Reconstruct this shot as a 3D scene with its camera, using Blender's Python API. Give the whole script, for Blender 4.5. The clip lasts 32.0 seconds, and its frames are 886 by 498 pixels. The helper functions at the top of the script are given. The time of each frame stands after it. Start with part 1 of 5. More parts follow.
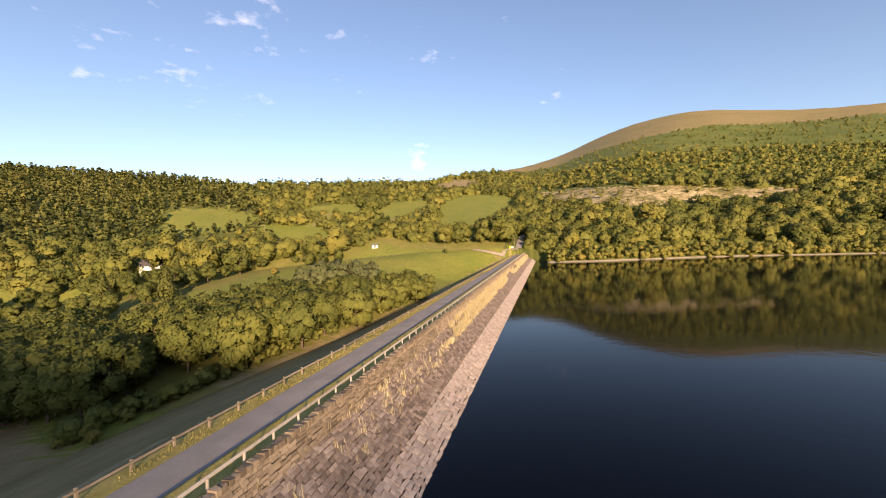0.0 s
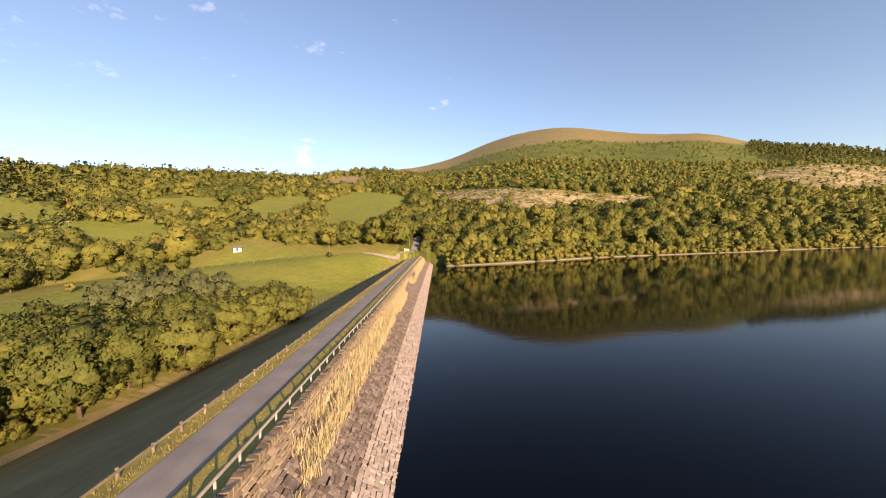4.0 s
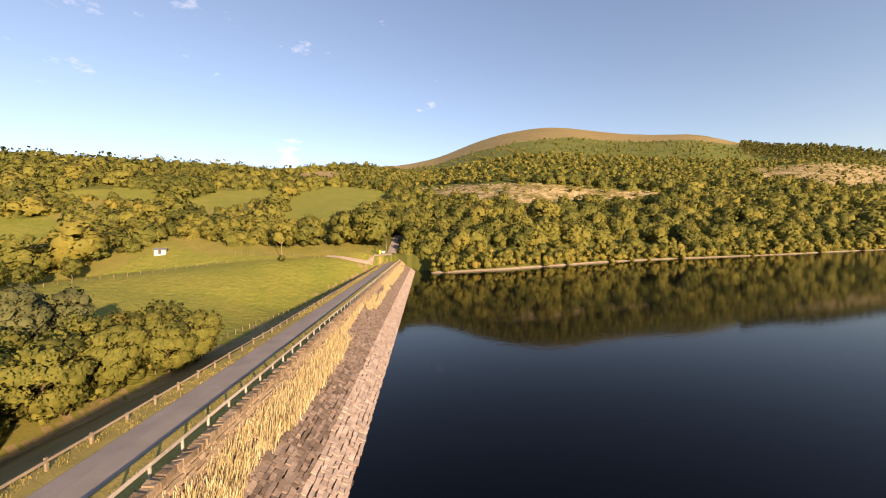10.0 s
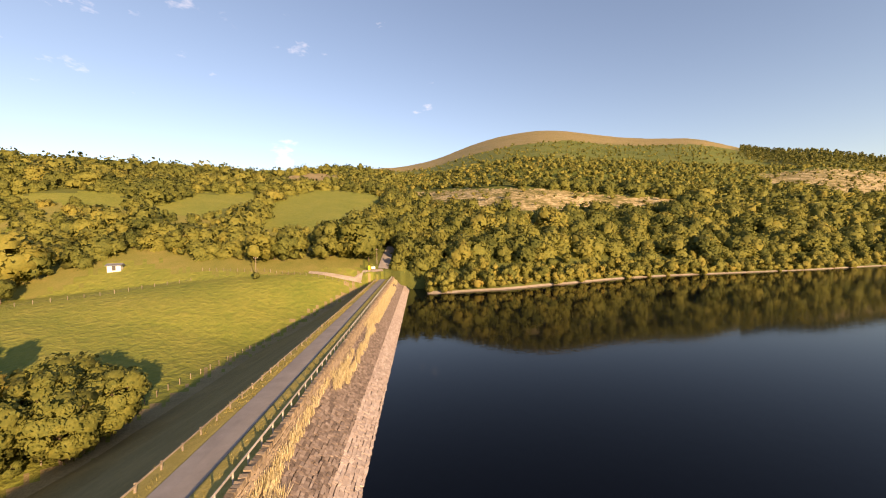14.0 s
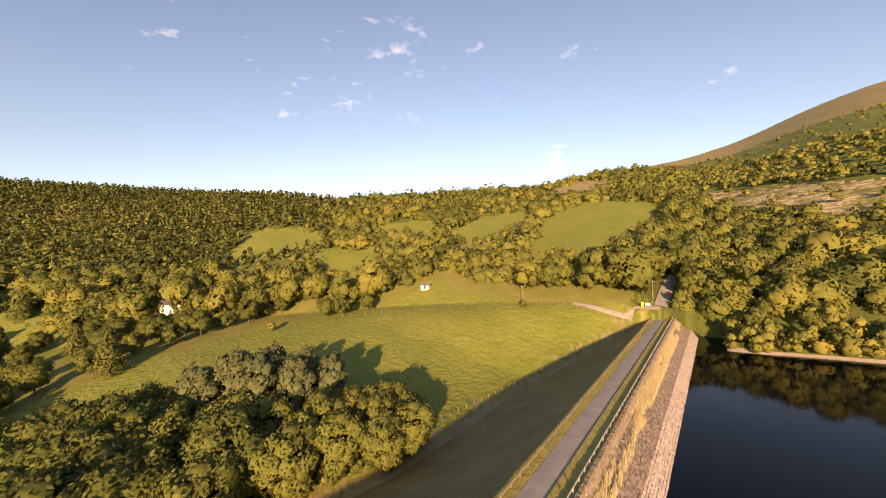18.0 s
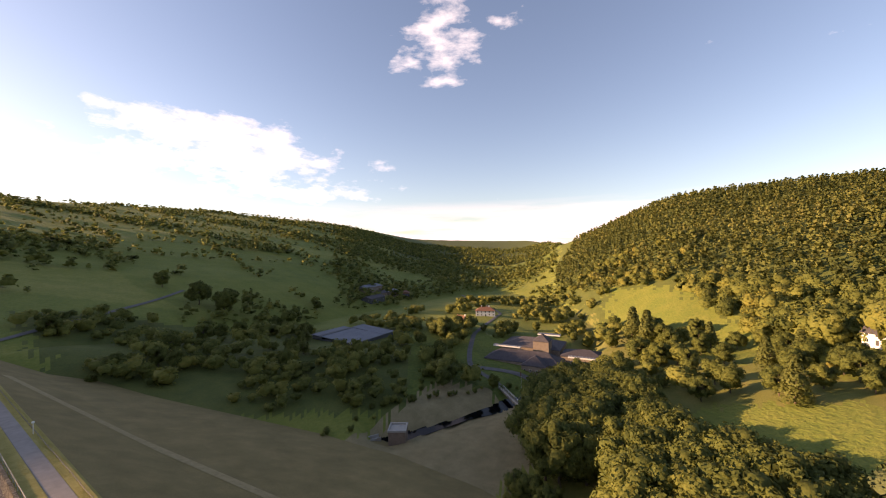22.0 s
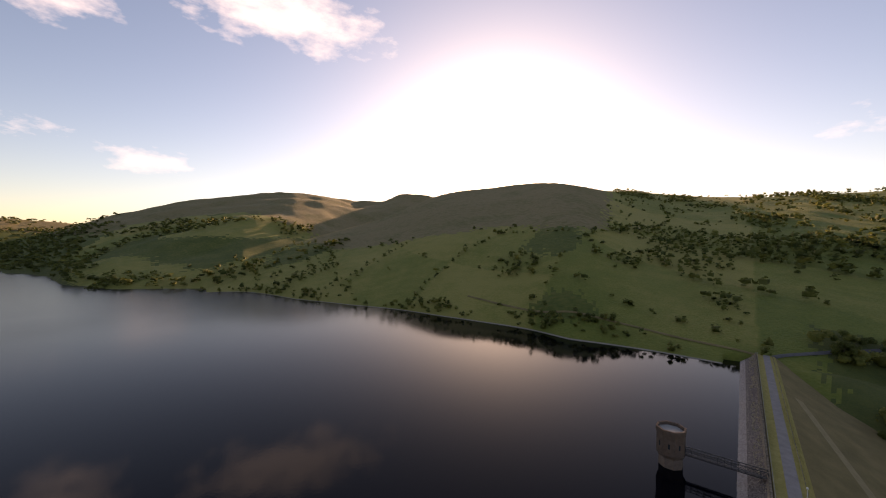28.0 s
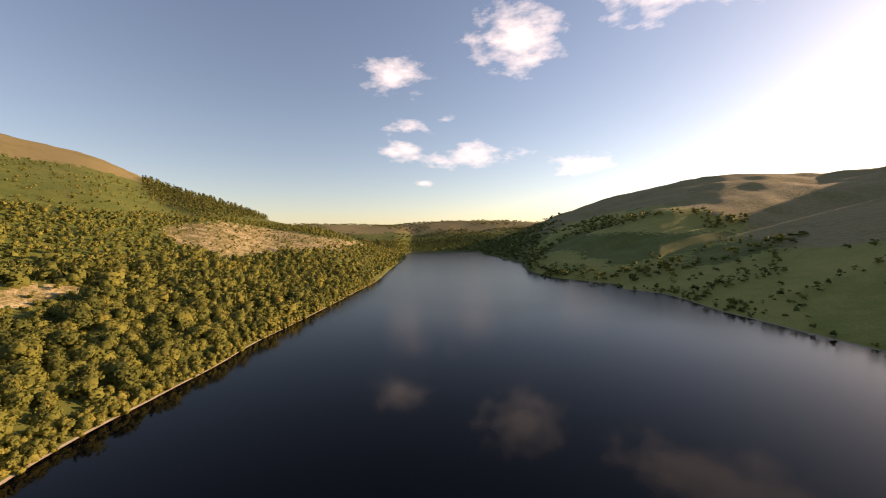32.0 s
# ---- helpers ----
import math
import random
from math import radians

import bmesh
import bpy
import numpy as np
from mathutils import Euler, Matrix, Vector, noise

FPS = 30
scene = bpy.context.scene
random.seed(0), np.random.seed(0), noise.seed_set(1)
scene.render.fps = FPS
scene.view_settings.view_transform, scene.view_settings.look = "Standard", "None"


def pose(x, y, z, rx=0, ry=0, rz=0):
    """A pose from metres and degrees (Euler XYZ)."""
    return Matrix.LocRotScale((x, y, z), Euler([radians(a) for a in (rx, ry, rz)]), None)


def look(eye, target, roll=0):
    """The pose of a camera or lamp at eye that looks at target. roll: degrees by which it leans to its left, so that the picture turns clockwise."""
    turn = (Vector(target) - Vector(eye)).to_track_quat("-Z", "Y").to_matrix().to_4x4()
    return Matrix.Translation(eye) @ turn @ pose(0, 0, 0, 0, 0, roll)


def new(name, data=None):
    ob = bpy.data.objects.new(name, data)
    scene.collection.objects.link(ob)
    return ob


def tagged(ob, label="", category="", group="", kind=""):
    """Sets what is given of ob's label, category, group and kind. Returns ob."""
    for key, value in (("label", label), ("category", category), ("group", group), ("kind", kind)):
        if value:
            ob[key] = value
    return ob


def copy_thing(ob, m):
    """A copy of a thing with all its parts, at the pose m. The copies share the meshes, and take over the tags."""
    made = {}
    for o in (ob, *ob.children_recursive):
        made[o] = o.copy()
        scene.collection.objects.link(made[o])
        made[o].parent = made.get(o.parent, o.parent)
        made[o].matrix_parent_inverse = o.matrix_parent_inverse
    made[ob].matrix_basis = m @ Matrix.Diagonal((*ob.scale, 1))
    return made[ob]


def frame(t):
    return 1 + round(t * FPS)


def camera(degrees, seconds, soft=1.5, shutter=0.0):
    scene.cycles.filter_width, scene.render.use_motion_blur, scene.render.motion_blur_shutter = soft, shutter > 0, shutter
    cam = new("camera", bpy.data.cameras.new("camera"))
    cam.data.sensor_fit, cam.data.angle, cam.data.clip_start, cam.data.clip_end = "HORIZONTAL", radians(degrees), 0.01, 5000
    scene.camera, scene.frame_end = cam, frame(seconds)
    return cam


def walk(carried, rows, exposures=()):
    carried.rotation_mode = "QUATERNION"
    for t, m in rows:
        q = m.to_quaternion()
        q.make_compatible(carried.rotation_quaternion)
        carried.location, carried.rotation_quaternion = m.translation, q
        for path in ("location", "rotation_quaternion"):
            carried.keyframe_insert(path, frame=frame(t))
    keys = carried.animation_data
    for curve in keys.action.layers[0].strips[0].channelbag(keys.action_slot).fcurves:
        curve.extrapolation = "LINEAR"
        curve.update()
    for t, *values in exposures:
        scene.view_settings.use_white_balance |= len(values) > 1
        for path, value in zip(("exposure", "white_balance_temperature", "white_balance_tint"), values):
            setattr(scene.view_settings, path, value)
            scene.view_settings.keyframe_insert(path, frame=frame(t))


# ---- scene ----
PATH = [
    (0, (15.40, 163.95, 15.12), (1.627, 211.997, 13.774), -1.86),
    (0.5, (14.43, 167.25, 15.16), (2.197, 215.713, 13.876), -1.91),
    (1, (13.49, 170.55, 15.19), (2.812, 219.379, 13.888), -1.94),
    (1.5, (12.66, 173.92, 15.22), (4.669, 223.258, 13.834), -2.02),
    (2, (12.03, 177.32, 15.25), (6.698, 227.013, 13.764), -1.81),
    (2.5, (11.60, 180.64, 15.38), (7.764, 230.474, 13.863), -1.92),
    (3, (11.27, 183.95, 15.50), (9.051, 233.879, 13.895), -1.82),
    (3.5, (11.11, 187.16, 15.46), (10.421, 237.130, 13.794), -1.78),
    (4, (10.99, 190.39, 15.33), (11.595, 240.358, 13.664), -1.75),
    (4.5, (10.95, 193.65, 15.16), (12.118, 243.604, 13.499), -1.79),
    (6.5, (11.38, 207.03, 14.59), (12.940, 256.983, 12.991), -1.62),
    (7, (11.55, 210.31, 14.38), (13.119, 260.260, 12.793), -1.48),
    (7.5, (11.68, 213.85, 14.30), (13.413, 263.796, 12.744), -1.57),
    (8, (11.82, 217.38, 14.23), (13.776, 267.314, 12.671), -1.56),
    (8.5, (11.99, 220.86, 14.15), (14.099, 270.793, 12.614), -1.61),
    (9, (12.15, 224.29, 14.07), (14.380, 274.212, 12.523), -1.56),
    (9.5, (12.31, 227.62, 14.00), (14.608, 277.541, 12.523), -1.51),
    (10, (12.45, 230.83, 14.00), (14.845, 280.748, 12.542), -1.70),
    (10.5, (12.59, 233.89, 14.09), (15.046, 283.805, 12.697), -1.55),
    (11, (12.71, 236.79, 14.30), (15.232, 286.709, 12.938), -1.49),
    (11.5, (12.81, 239.53, 14.64), (15.453, 289.444, 13.296), -1.49),
    (12, (12.87, 242.08, 15.14), (15.579, 291.986, 13.790), -1.54),
    (12.5, (12.89, 244.38, 15.79), (15.694, 294.279, 14.472), -1.44),
    (13, (12.89, 246.38, 16.62), (15.740, 296.282, 15.281), -1.41),
    (13.5, (12.82, 248.03, 17.65), (15.735, 297.926, 16.361), -1.40),
    (15.5, (12.36, 253.00, 22.61), (15.410, 302.893, 21.662), -1.43),
    (16, (12.35, 253.75, 23.96), (11.150, 303.729, 23.125), -1.50),
    (16.5, (12.38, 254.18, 25.38), (6.143, 303.781, 24.695), -1.60),
    (17, (12.57, 254.50, 26.80), (-0.911, 302.643, 26.258), -1.58),
    (17.5, (12.88, 254.83, 28.19), (-8.946, 299.811, 27.818), -1.49),
    (18, (13.20, 255.18, 29.58), (-16.726, 295.234, 29.399), -1.57),
    (18.5, (13.50, 255.56, 30.99), (-23.495, 289.193, 30.935), -1.50),
    (19, (13.74, 255.95, 32.43), (-28.774, 282.269, 32.478), -1.45),
    (19.5, (13.84, 256.39, 33.89), (-32.972, 273.969, 34.029), -1.38),
    (20, (13.78, 256.82, 35.35), (-35.513, 265.225, 35.499), -1.30),
    (20.5, (13.58, 257.22, 36.78), (-36.411, 256.379, 36.976), -1.30),
    (21, (13.26, 257.62, 38.21), (-35.656, 247.263, 38.455), -1.18),
    (21.5, (12.82, 258.02, 39.69), (-33.286, 238.671, 39.943), -1.14),
    (22, (12.30, 258.37, 41.22), (-29.319, 230.664, 41.576), -1.13),
    (22.5, (11.71, 258.59, 42.78), (-24.312, 223.919, 43.175), -1.08),
    (23, (11.06, 258.66, 44.35), (-18.303, 218.189, 44.782), -1.07),
    (23.5, (10.46, 258.59, 45.94), (-11.704, 213.772, 46.395), -0.92),
    (24, (9.96, 258.39, 47.56), (-6.611, 211.216, 47.952), -0.81),
    (24.5, (9.52, 258.13, 49.20), (-2.027, 209.485, 49.517), -0.79),
    (26.5, (7.97, 257.04, 55.89), (18.917, 208.249, 55.763), -0.18),
    (27, (7.66, 256.75, 57.62), (25.919, 210.209, 57.243), 0.13),
    (27.5, (7.43, 256.43, 59.35), (32.878, 213.397, 58.781), 0.11),
    (28, (7.30, 256.05, 61.08), (38.873, 217.285, 60.322), 0.14),
    (28.5, (7.22, 255.57, 62.82), (44.303, 222.048, 61.832), -0.01),
    (29, (7.15, 254.98, 64.56), (49.305, 228.124, 63.374), -0.21),
    (29.5, (7.10, 254.32, 66.29), (52.915, 234.337, 64.956), -0.42),
    (30, (7.05, 253.59, 68.01), (55.280, 240.496, 66.514), -0.59),
    (30.5, (7.01, 252.82, 69.73), (56.565, 246.344, 68.183), -0.76),
    (31, (7.01, 252.02, 71.45), (56.977, 251.303, 69.796), -0.90),
    (31.5, (7.11, 251.23, 73.16), (56.911, 255.317, 71.437), -1.01),
    (32, (7.28, 250.46, 74.88), (56.698, 257.860, 73.078), -1.08),
]
FOV = 100.5
EXPOSURES = [(0, 1.10, 7150, 24), (9, 1.16, 7750, 26), (17, 1.15, 8550, 28), (19, 1.07, 8650, 29), (21, 1.10, 8000, 30), (22, 1.20, 8200, 31), (24, 1.12, 9000, 33), (26.5, 0.86, 8900, 34), (28, 0.72, 8800, 34), (30, 0.61, 8600, 31), (32, 0.80, 8300, 28)]
cam = camera(FOV, 32.0, soft=1.05)
walk(cam, [(t, look(eye, target, roll)) for t, eye, target, roll in PATH], EXPOSURES)

# ---- sky and sun ----
SUN_BEARING, SUN_HEIGHT = -149.5, 12.7
world = bpy.data.worlds.new("evening_sky")
scene.world = world
world.use_nodes = True
wn, wl = world.node_tree.nodes, world.node_tree.links
wn.clear()
sky = wn.new("ShaderNodeTexSky")
sky.sky_type, sky.sun_disc = "NISHITA", False
sky.sun_elevation, sky.sun_rotation = radians(SUN_HEIGHT), radians(-SUN_BEARING)
sky.air_density, sky.dust_density, sky.ozone_density, sky.altitude = 1.0, 0.7, 2.2, 300
back = wn.new("ShaderNodeBackground")
back.inputs["Strength"].default_value = 0.12
out = wn.new("ShaderNodeOutputWorld")

# single small clouds and a broken bank: bearing, height, half width, half depth in degrees, thickness
CLOUDS = [(-74.3, 23.4, 4.4, 2.5, .8), (-93.2, 27.1, 5.2, 4.4, .95), (-119, 29.3, 11, 3.5, 1.3), (-86, 12.1, 8, 1.6, 1.0), (-76, 12.8, 4, 1.3, .8), (-101.3, 10.1, 4.2, 1.5, .9),
          (-76.6, 16.1, 2.8, 1.1, .8), (-78.5, 8.1, 1.8, .7, .7), (-82.1, 17.2, 1.5, .7, .7), (123.5, 30.2, 4.8, 4.8, .75), (128.3, 27, 2.4, 1.1, .8), (122.6, 24.9, 2.8, 1.1, .8),
          (114, 31.8, 3.2, 1.0, .5), (153.1, 13.3, 15.9, 3.6, .9), (158.5, 15.8, 8.8, 2.4, .9), (150.4, 15.5, 7.2, 2.4, .8), (147.5, 9.2, 12, 1.8, .6), (48.3, 20.9, 3.6, 1.4, .12), (19.4, 12.4, 1.8, 1.8, .42), (42, 28.1, 4.8, 1.2, .05)]
co, split = wn.new("ShaderNodeTexCoord"), wn.new("ShaderNodeSeparateXYZ")
wl.new(co.outputs["Generated"], split.inputs["Vector"])
thick = None
for az, el, wide, deep, dense in CLOUDS:
    at = wn.new("ShaderNodeMapping")
    at.vector_type = "TEXTURE"
    at.inputs["Location"].default_value = (-math.sin(radians(az)) * math.cos(radians(el)), math.cos(radians(az)) * math.cos(radians(el)), math.sin(radians(el)))
    at.inputs["Rotation"].default_value = (radians(el), 0, radians(az))
    at.inputs["Scale"].default_value = (radians(wide) * 1.25, .6, radians(deep) * 1.25)
    wl.new(co.outputs["Generated"], at.inputs["Vector"])
    far, body = wn.new("ShaderNodeVectorMath"), wn.new("ShaderNodeMath")
    far.operation, body.operation = "LENGTH", "MULTIPLY_ADD"
    body.inputs[1].default_value, body.inputs[2].default_value = -dense, dense
    wl.new(at.outputs["Vector"], far.inputs[0])
    wl.new(far.outputs["Value"], body.inputs[0])
    if thick is None:
        thick = body.outputs[0]
    else:
        most = wn.new("ShaderNodeMath")
        most.operation = "MAXIMUM"
        wl.new(thick, most.inputs[0])
        wl.new(body.outputs[0], most.inputs[1])
        thick = most.outputs[0]
flat, puffs = wn.new("ShaderNodeVectorMath"), wn.new("ShaderNodeTexNoise")
flat.operation, flat.inputs[1].default_value = "MULTIPLY", (1, 1, 2.4)
puffs.inputs["Scale"].default_value, puffs.inputs["Detail"].default_value, puffs.inputs["Roughness"].default_value = 13, 8, .6
wl.new(co.outputs["Generated"], flat.inputs[0])
wl.new(flat.outputs["Vector"], puffs.inputs["Vector"])
torn = wn.new("ShaderNodeMath")
torn.operation, torn.inputs[1].default_value = "MULTIPLY_ADD", 2.4
wl.new(puffs.outputs["Fac"], torn.inputs[0])
wl.new(thick, torn.inputs[2])
amount = wn.new("ShaderNodeMapRange")
amount.inputs["From Min"].default_value, amount.inputs["From Max"].default_value, amount.inputs["To Max"].default_value = 1.35, 2.2, .8
wl.new(torn.outputs[0], amount.inputs["Value"])
cloud = wn.new("ShaderNodeMix")
cloud.data_type = "RGBA"
cloud.inputs["B"].default_value = (6.8, 6.7, 6.9, 1)
wl.new(amount.outputs["Result"], cloud.inputs["Factor"])
wl.new(sky.outputs["Color"], cloud.inputs["A"])
# a low grey bank far down the valley
rise, fall, west, frayed = (wn.new("ShaderNodeMapRange") for _ in range(4))
ragged = wn.new("ShaderNodeTexNoise")
ragged.inputs["Scale"].default_value, ragged.inputs["Detail"].default_value = 5, 6
stretch = wn.new("ShaderNodeVectorMath")
stretch.operation, stretch.inputs[1].default_value = "MULTIPLY", (1, 1, 9)
wl.new(co.outputs["Generated"], stretch.inputs[0])
wl.new(stretch.outputs["Vector"], ragged.inputs["Vector"])
for node, source, a, b, c, d in ((rise, split.outputs["Z"], -.02, .03, 0, 1), (fall, split.outputs["Z"], .075, .135, 1, 0), (west, split.outputs["X"], -.35, -.75, 0, 1), (frayed, ragged.outputs["Fac"], .30, .52, 0, .95)):
    for key, value in (("From Min", a), ("From Max", b), ("To Min", c), ("To Max", d)):
        node.inputs[key].default_value = value
    wl.new(source, node.inputs["Value"])
veil = frayed.outputs["Result"]
for node in (rise, fall, west):
    times = wn.new("ShaderNodeMath")
    times.operation = "MULTIPLY"
    wl.new(veil, times.inputs[0])
    wl.new(node.outputs["Result"], times.inputs[1])
    veil = times.outputs[0]
low = wn.new("ShaderNodeMix")
low.data_type = "RGBA"
low.inputs["B"].default_value = (4.7, 4.6, 4.9, 1)
wl.new(veil, low.inputs["Factor"])
wl.new(cloud.outputs["Result"], low.inputs["A"])
wl.new(low.outputs["Result"], back.inputs["Color"])
wl.new(back.outputs["Background"], out.inputs["Surface"])

lamp = bpy.data.lights.new("sun", "SUN")
lamp.energy, lamp.angle, lamp.color = 5.0, radians(0.6), (1.0, 0.76, 0.48)
sun = new("sun", lamp)
toward = Vector((-math.sin(radians(SUN_BEARING)), math.cos(radians(SUN_BEARING)), math.tan(radians(SUN_HEIGHT))))
sun.rotation_euler = toward.to_track_quat("Z", "Y").to_euler()
sun.location = (200, -200, 300)

# ---- materials ----
def ramp_node(nodes, stops):
    ramp = nodes.new("ShaderNodeValToRGB")
    el = ramp.color_ramp.elements
    while len(el) < len(stops):
        el.new(0.5)
    for e, (pos, col) in zip(el, stops):
        e.position, e.color = pos, (*col, 1)
    return ramp


def surface(name, stops, size, rough=0.9, bump=0.4, grain=6.0, patch=0.5, by_object=0.0, by_island=0.0, tint="", metal=0.0, thin=0.0):
    """A procedural surface. stops: a colour ramp; size: metres of the broad mottling; grain: how many times finer the grain is;
    patch: weight of mottling against grain; by_object, by_island: shift along the ramp from piece to piece; tint: a point attribute that shifts it."""
    m = bpy.data.materials.new(name)
    m.use_nodes = True
    n, l = m.node_tree.nodes, m.node_tree.links
    bsdf = n["Principled BSDF"]
    co = n.new("ShaderNodeTexCoord")
    big, fine = n.new("ShaderNodeTexNoise"), n.new("ShaderNodeTexNoise")
    for tex, scale in ((big, 1 / size), (fine, grain / size)):
        tex.inputs["Scale"].default_value, tex.inputs["Detail"].default_value, tex.inputs["Roughness"].default_value = scale, 4, 0.6
        l.new(co.outputs["Object"], tex.inputs["Vector"])
    mix = n.new("ShaderNodeMix")
    mix.inputs["Factor"].default_value = patch
    l.new(fine.outputs["Fac"], mix.inputs["A"])
    l.new(big.outputs["Fac"], mix.inputs["B"])
    value = mix.outputs["Result"]

    def shifted(value, socket, weight):
        sub, mul, add = n.new("ShaderNodeMath"), n.new("ShaderNodeMath"), n.new("ShaderNodeMath")
        sub.operation, mul.operation = "SUBTRACT", "MULTIPLY"
        sub.inputs[1].default_value, mul.inputs[1].default_value = 0.5, weight
        l.new(socket, sub.inputs[0])
        l.new(sub.outputs[0], mul.inputs[0])
        l.new(value, add.inputs[0])
        l.new(mul.outputs[0], add.inputs[1])
        return add.outputs[0]

    if by_object:
        value = shifted(value, n.new("ShaderNodeObjectInfo").outputs["Random"], by_object)
    if by_island:
        value = shifted(value, n.new("ShaderNodeNewGeometry").outputs["Random Per Island"], by_island)
    if tint:
        at = n.new("ShaderNodeAttribute")
        at.attribute_name = tint
        value = shifted(value, at.outputs["Fac"], 1.0)
    ramp = ramp_node(n, stops)
    l.new(value, ramp.inputs["Fac"])
    l.new(ramp.outputs["Color"], bsdf.inputs["Base Color"])
    bsdf.inputs["Roughness"].default_value, bsdf.inputs["Metallic"].default_value = rough, metal
    bsdf.inputs["Specular IOR Level"].default_value = 0.25 if rough > 0.7 else 0.5
    if bump:
        b = n.new("ShaderNodeBump")
        b.inputs["Strength"].default_value, b.inputs["Distance"].default_value = bump, size / grain * 0.5
        l.new(fine.outputs["Fac"], b.inputs["Height"])
        l.new(b.outputs["Normal"], bsdf.inputs["Normal"])
    if thin:
        tr, add = n.new("ShaderNodeBsdfTranslucent"), n.new("ShaderNodeMixShader")
        add.inputs["Fac"].default_value = thin
        l.new(ramp.outputs["Color"], tr.inputs["Color"])
        l.new(bsdf.outputs["BSDF"], add.inputs[1])
        l.new(tr.outputs["BSDF"], add.inputs[2])
        l.new(add.outputs["Shader"], n["Material Output"].inputs["Surface"])
    return m


PASTURE = surface("pasture", [(.15, (.070, .10, .018)), (.40, (.132, .162, .028)), (.60, (.188, .196, .039)), (.85, (.29, .255, .066))], 16, grain=9, patch=.5, bump=.8, tint="tint")
ROUGH_GRASS = surface("rough_grass", [(.3, (.10, .115, .025)), (.5, (.165, .165, .04)), (.7, (.25, .20, .07))], 9, grain=24, patch=.5, bump=.7)
BANK_GRASS = surface("dry_bank_grass", [(.3, (.135, .102, .040)), (.5, (.205, .155, .062)), (.7, (.29, .215, .09))], 7, grain=26, patch=.5, bump=.7)
DRY_MEADOW = surface("dry_meadow_grass", [(.3, (.15, .118, .055)), (.5, (.235, .185, .092)), (.7, (.32, .26, .14))], 6, grain=22, patch=.5, bump=.8)
MOOR = surface("moor_grass", [(.28, (.10, .105, .030)), (.40, (.155, .14, .048)), (.54, (.225, .178, .080)), (.64, (.175, .15, .055)), (.75, (.10, .105, .030))], 110, grain=12, patch=.5, bump=.6)
BRACKEN = surface("green_bracken", [(.3, (.05, .075, .012)), (.5, (.09, .115, .02)), (.72, (.17, .16, .04))], 45, grain=10, patch=.5)
CLEARED = surface("felled_slope", [(.3, (.085, .09, .025)), (.44, (.15, .135, .045)), (.53, (.31, .25, .125)), (.59, (.48, .40, .235)), (.64, (.15, .135, .042))], 20, grain=6, patch=.5, bump=.8)
WOOD_FLOOR = surface("wood_floor", [(.3, (.055, .075, .018)), (.55, (.10, .115, .026)), (.8, (.15, .14, .04))], 8, grain=12, bump=.9)
SHORE = surface("stony_shore", [(.3, (.20, .17, .135)), (.5, (.30, .26, .21)), (.7, (.40, .355, .29))], 3, grain=10, bump=.8)
STONE = surface("pitching_stone", [(.22, (.10, .078, .064)), (.42, (.20, .158, .130)), (.56, (.28, .228, .190)), (.66, (.37, .31, .265)), (.78, (.58, .51, .45))], .5, grain=9, patch=.40, by_object=.28, by_island=.28, bump=1.0)
PALE_STONE = surface("waterline_stone", [(.22, (.22, .175, .148)), (.42, (.34, .28, .24)), (.58, (.43, .362, .312)), (.78, (.60, .53, .47))], .5, grain=9, patch=.40, by_object=.22, by_island=.22, bump=1.0)
STONE_BED = surface("rubble_bed", [(.3, (.07, .055, .04)), (.55, (.16, .12, .09)), (.8, (.27, .21, .16))], .6, grain=6, bump=1)
WALL_STONE = surface("parapet_stone", [(.25, (.12, .095, .068)), (.5, (.21, .168, .118)), (.75, (.31, .25, .18))], .7, grain=9, patch=.4, by_object=.35, by_island=.4, bump=.7)
TARMAC = surface("pale_worn_tarmac", [(.3, (.195, .178, .162)), (.5, (.25, .228, .208)), (.7, (.31, .285, .26))], 2.2, grain=40, patch=.6, bump=.25)
DARK_TARMAC = surface("dark_tarmac", [(.3, (.085, .082, .078)), (.5, (.12, .115, .108)), (.7, (.16, .152, .142))], 2.6, grain=30, patch=.6, bump=.25)
WORN_GRASS = surface("worn_grass", [(.3, (.20, .152, .072)), (.5, (.30, .232, .115)), (.7, (.39, .31, .165))], 1.4, grain=14, patch=.5, bump=.6)
VERGE = surface("verge_grass", [(.3, (.20, .175, .04)), (.5, (.32, .265, .075)), (.7, (.42, .34, .12))], 1.6, grain=14, patch=.5, bump=.9)
PAINTED = surface("weathered_white_paint", [(.3, (.50, .48, .44)), (.6, (.68, .66, .62))], .4, grain=8, rough=.6, bump=.15)
GREY_TIMBER = surface("grey_timber", [(.3, (.15, .125, .09)), (.6, (.27, .225, .165))], .35, grain=9, rough=.85, bump=.5, by_object=.3)
SLATE = surface("slate_roof", [(.3, (.050, .046, .052)), (.55, (.082, .074, .080)), (.8, (.13, .118, .12))], 1.6, grain=9, rough=.85, by_object=.2)
METAL_ROOF = surface("grey_sheet_roof", [(.3, (.105, .118, .14)), (.6, (.16, .175, .20))], 6, grain=8, rough=.75, bump=.1)
DARK_CLAD = surface("dark_cladding", [(.3, (.045, .05, .055)), (.6, (.075, .08, .085))], 3, grain=8, rough=.7, bump=.1)
BUFF_WALL = surface("buff_render", [(.3, (.17, .135, .105)), (.6, (.26, .21, .165))], 1.5, grain=9)
WHITE_WALL = surface("white_render", [(.3, (.66, .64, .60)), (.6, (.80, .78, .74))], 2, grain=9, bump=.15)
